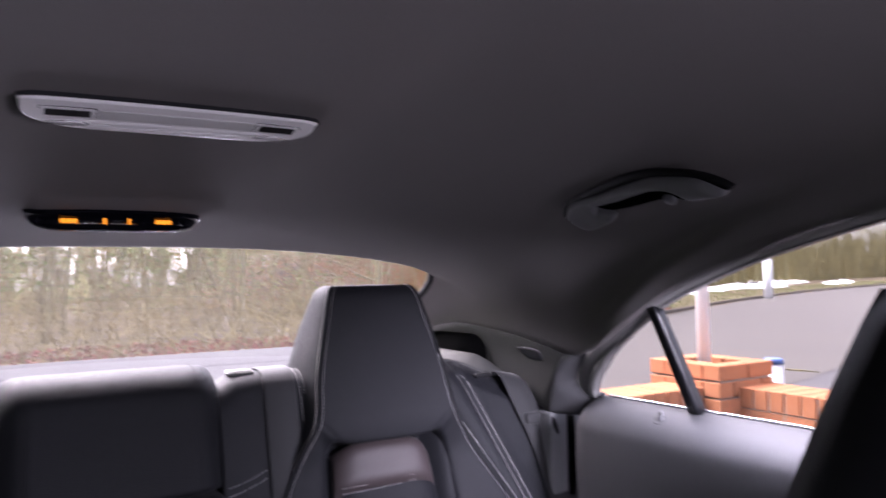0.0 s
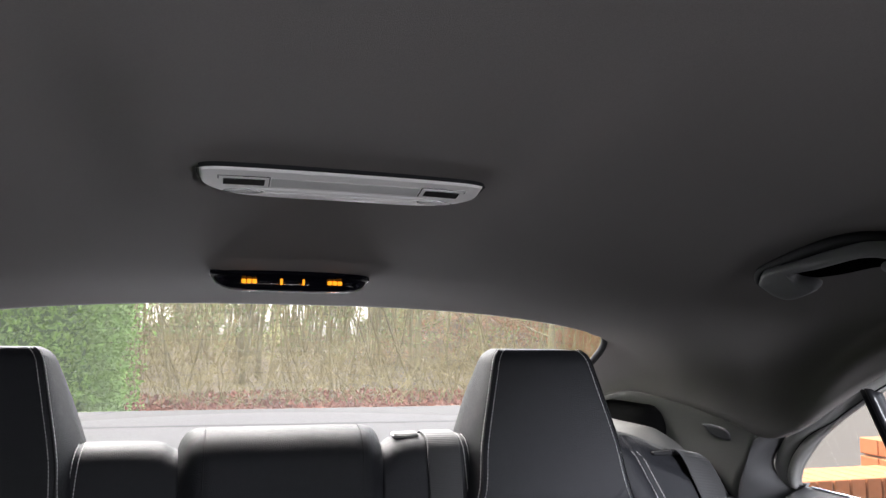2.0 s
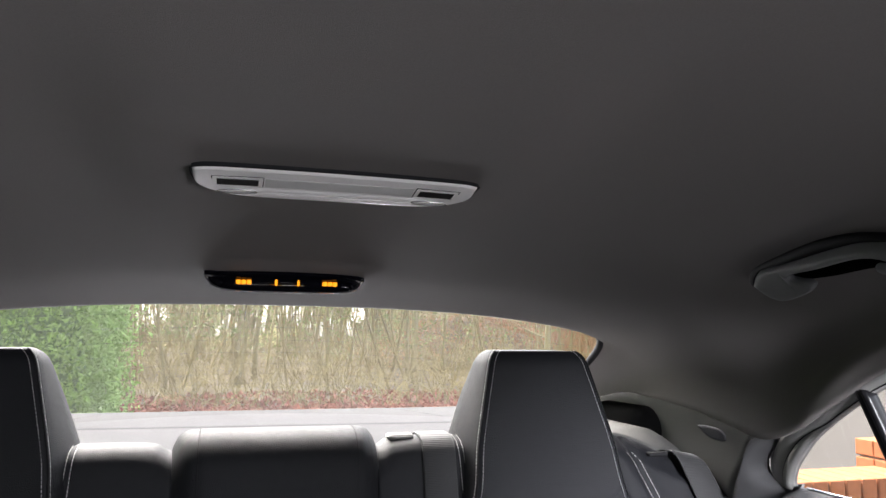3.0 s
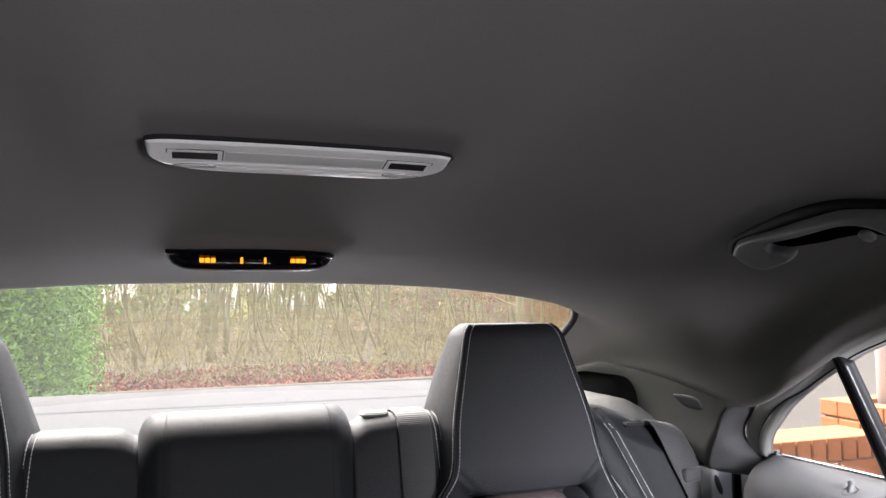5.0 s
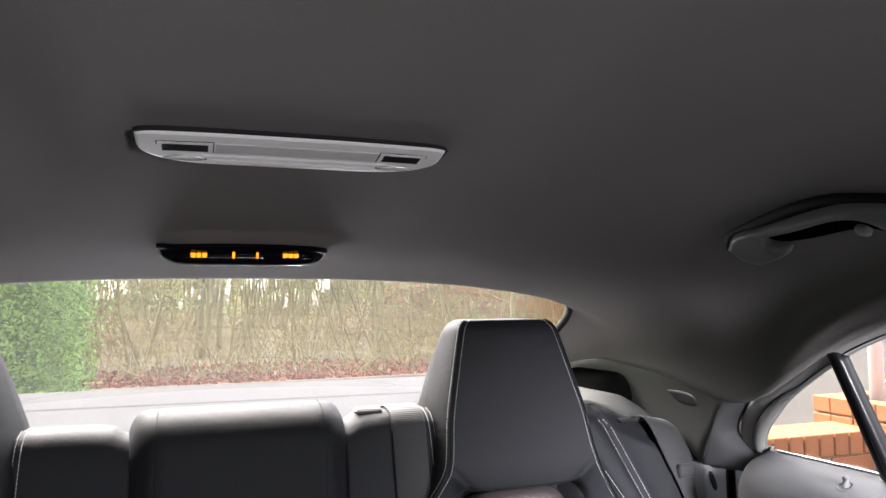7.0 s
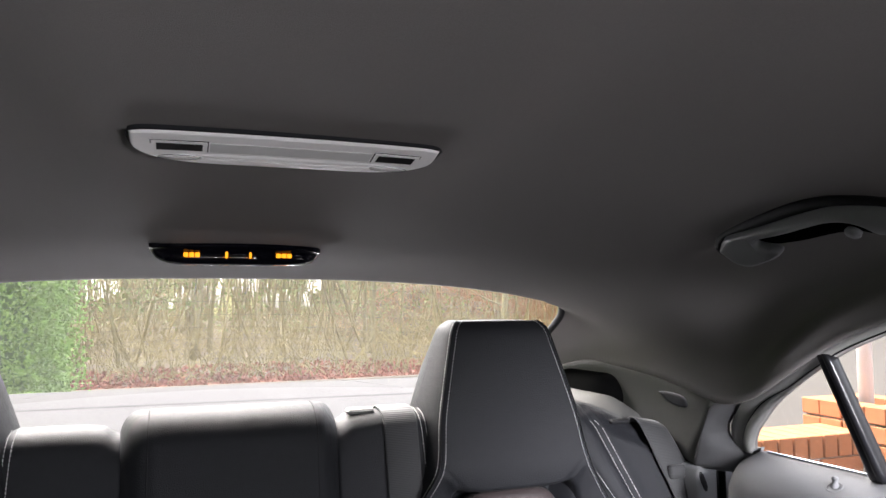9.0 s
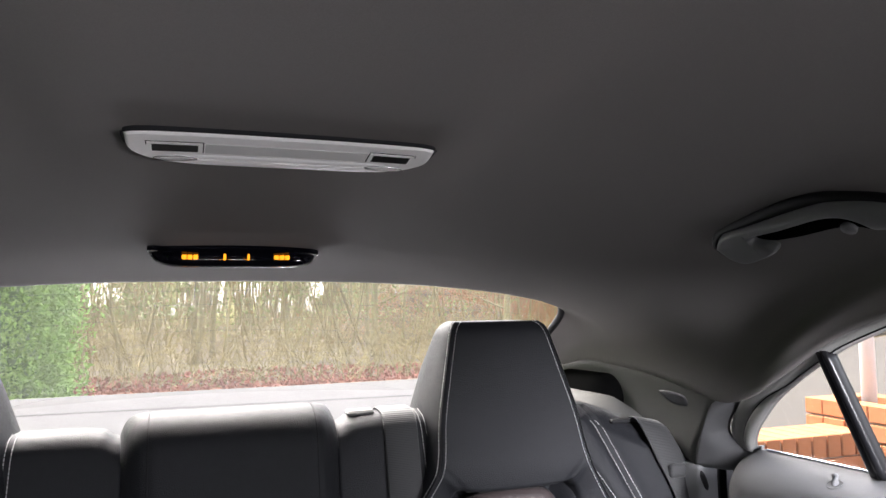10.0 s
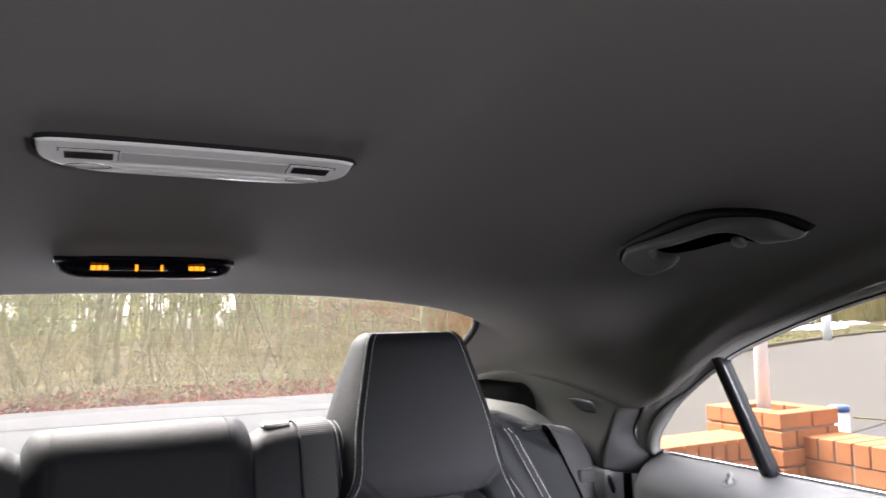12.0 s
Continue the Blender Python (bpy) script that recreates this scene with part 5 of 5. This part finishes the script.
# verge grass and old snow beyond the road
bm = bmesh.new()
for i in range(9000):
    x = rng.uniform(8, 60)
    y = kerb_y(x) + 0.12 + 3.2 * rng.random()
    a = rng.uniform(0, 6.28)
    p = Vector((x, y, ground_z(x, y) - 0.01))
    w = Vector((math.cos(a), math.sin(a), 0)) * 0.03
    t = p + Vector((rng.gauss(0, 0.04), rng.gauss(0, 0.04), rng.uniform(0.03, 0.07)))
    bm.faces.new([bm.verts.new(q) for q in (p - w, p + w, t)])
tagged(part("verge_grass", bm, GRASS, None, "", False), "short dull green grass on the verge", "grass", kind="stuff")
for k, (cx, cs, lx, ly, ang) in enumerate(((27, 5.0, 6.5, 1.6, 20), (38, 4.8, 8.0, 2.0, 25), (31, 8.0, 9.0, 1.6, 24), (47, 7.4, 9.0, 2.2, 24), (52, 3.6, 6.0, 1.0, 24))):
    cy = kerb_y(cx) + cs
    rows = []
    for r in (1.0, 0.92, 0.75, 0.5, 0.2):
        row = []
        for j in range(40):
            q = 2 * math.pi * j / 40
            rr = r * (1 + 0.28 * noise.noise(Vector((math.cos(q) * 1.6, math.sin(q) * 1.6, k * 7))))
            u, v = lx * rr * math.cos(q), ly * rr * math.sin(q)
            ca, sa = math.cos(radians(ang)), math.sin(radians(ang))
            x, y = cx + u * ca - v * sa, cy + u * sa + v * ca
            row.append(Vector((x, y, ground_z(x, y) - 0.05 + 0.20 * (1 - r * r) + 0.04 * noise.noise(Vector((x, y, 3))))))
        rows.append(row)
    tagged(part("snow_patch", grid(rows, close=True), SNOW), "patch of old white snow on the verge", "snow", "snow patches")

marker = thing("marker_post", "slim white marker post beyond the road", "post", at=(26.5, 19.5, 0))
mz = ground_z(26.5, 19.5)
part("post", tube([(26.5, 19.5, mz), (26.5, 19.5, mz + 1.7)], 0.17, 12), WHITE_PAINT, marker)

# ---- garden wall, pier, post ----
gate_post = thing("white_post", "slim white painted post standing in a brick planter pier", "post", at=(3.25, 2.86, 0.4))
part("post_tube", tube([(3.25, 2.86, 0.30), (3.25, 2.86, 1.4), (3.25, 2.86, 2.3)], 0.036, 16), WHITE_PAINT, gate_post)
can = thing("bollard", "small white bollard with a blue cap", "bollard", at=(3.86, 2.86, 0))
part("bollard_tube", tube([(3.86, 2.86, 0), (3.86, 2.86, 0.57)], 0.052, 16), WHITE_PAINT, can)
part("bollard_cap", tube([(3.86, 2.86, 0.57), (3.86, 2.86, 0.60), (3.86, 2.86, 0.605)], [0.056, 0.056, 0.045], 16), BLUE, can)
twig = part("twig", tube([(3.92, 2.82, 0.535), (3.98, 2.76, 0.53), (4.06, 2.70, 0.52)], [0.006, 0.005, 0.003], 6), BARK)
tagged(twig, "thin brown twig beside the pier", "twig")

wall_thing = thing("garden_wall", "low orange brick garden wall with an upright brick coping", "brick wall", at=(3.3, 2.8, 0))
part("mortar_core", box(1.7, 2.725, -0.05, 3.08, 2.965, 0.508), MORTAR, wall_thing, "", False)
part("mortar_core", box(3.225, -1.6, -0.05, 3.485, 2.63, 0.508), MORTAR, wall_thing, "", False)
pier = thing("brick_pier", "square hollow orange brick pier at the wall corner", "brick pier", at=(3.3, 2.85, 0))
for a in ((3.075, 2.615, 3.480, 2.70), (3.075, 2.99, 3.480, 3.075), (3.075, 2.70, 3.15, 2.99), (3.405, 2.70, 3.480, 2.99)):
    part("mortar_core", box(a[0], a[1], -0.05, a[2], a[3], 0.634), MORTAR, pier, "", False)
part("soil_fill", box(3.15, 2.70, 0.0, 3.405, 2.99, 0.50), SOIL, pier, "brown soil", False)


def brick_mesh(l, w, h):
    return mesh_of("brick", box(-l / 2, -w / 2, -h / 2, l / 2, w / 2, h / 2, 0.004, 1), BRICK, False)


MESHES = {}
CO = 0.090


def brick(parent, x, y, z, l, w, h, turn=0.0):
    key = (round(l, 3), round(w, 3), round(h, 3))
    if key not in MESHES:
        MESHES[key] = brick_mesh(*key)
    ob = new("brick", MESHES[key])
    ob.parent = parent
    ob.matrix_parent_inverse = parent.matrix_basis.inverted()
    ob.matrix_basis = pose(x + rng.uniform(-0.001, 0.001), y + rng.uniform(-0.0015, 0.0015), z, 0, 0, turn + rng.uniform(-0.4, 0.4))
    return ob


# coping of bricks on edge, then courses below
for k in range(15):
    brick(wall_thing, 3.02 - CO * k, 2.845, 0.467, 0.079, 0.27, 0.106)
for k in range(35):
    brick(wall_thing, 3.355, 2.565 - CO * k, 0.467, 0.28, 0.079, 0.106)
for c in range(5):
    z = 0.368 - CO * c
    for k in range(5):
        brick(wall_thing, 2.91 - 0.270 * k - (0.135 if c % 2 else 0), 2.845, z, 0.259, 0.262, 0.079)
    for k in range(11):
        brick(wall_thing, 3.355, 2.48 - 0.270 * k - (0.135 if c % 2 else 0), z, 0.272, 0.259, 0.079)
for c in range(7):
    z = 0.601 - CO * c
    o = 0.115 if c % 2 else 0.0
    for y in (2.655, 3.035):
        for x0, x1 in ((3.06, 3.06 + 0.225 + o), (3.06 + 0.235 + o, 3.495)) if c % 2 == 0 else ((3.06, 3.165), (3.175, 3.40), (3.41, 3.495)):
            brick(pier, (x0 + x1) / 2, y, z, x1 - x0, 0.11, 0.079)
    for x in (3.115, 3.440):
        for y0, y1 in ((2.712, 2.84), (2.85, 2.978)):
            brick(pier, x, (y0 + y1) / 2, z, 0.11, y1 - y0, 0.079)
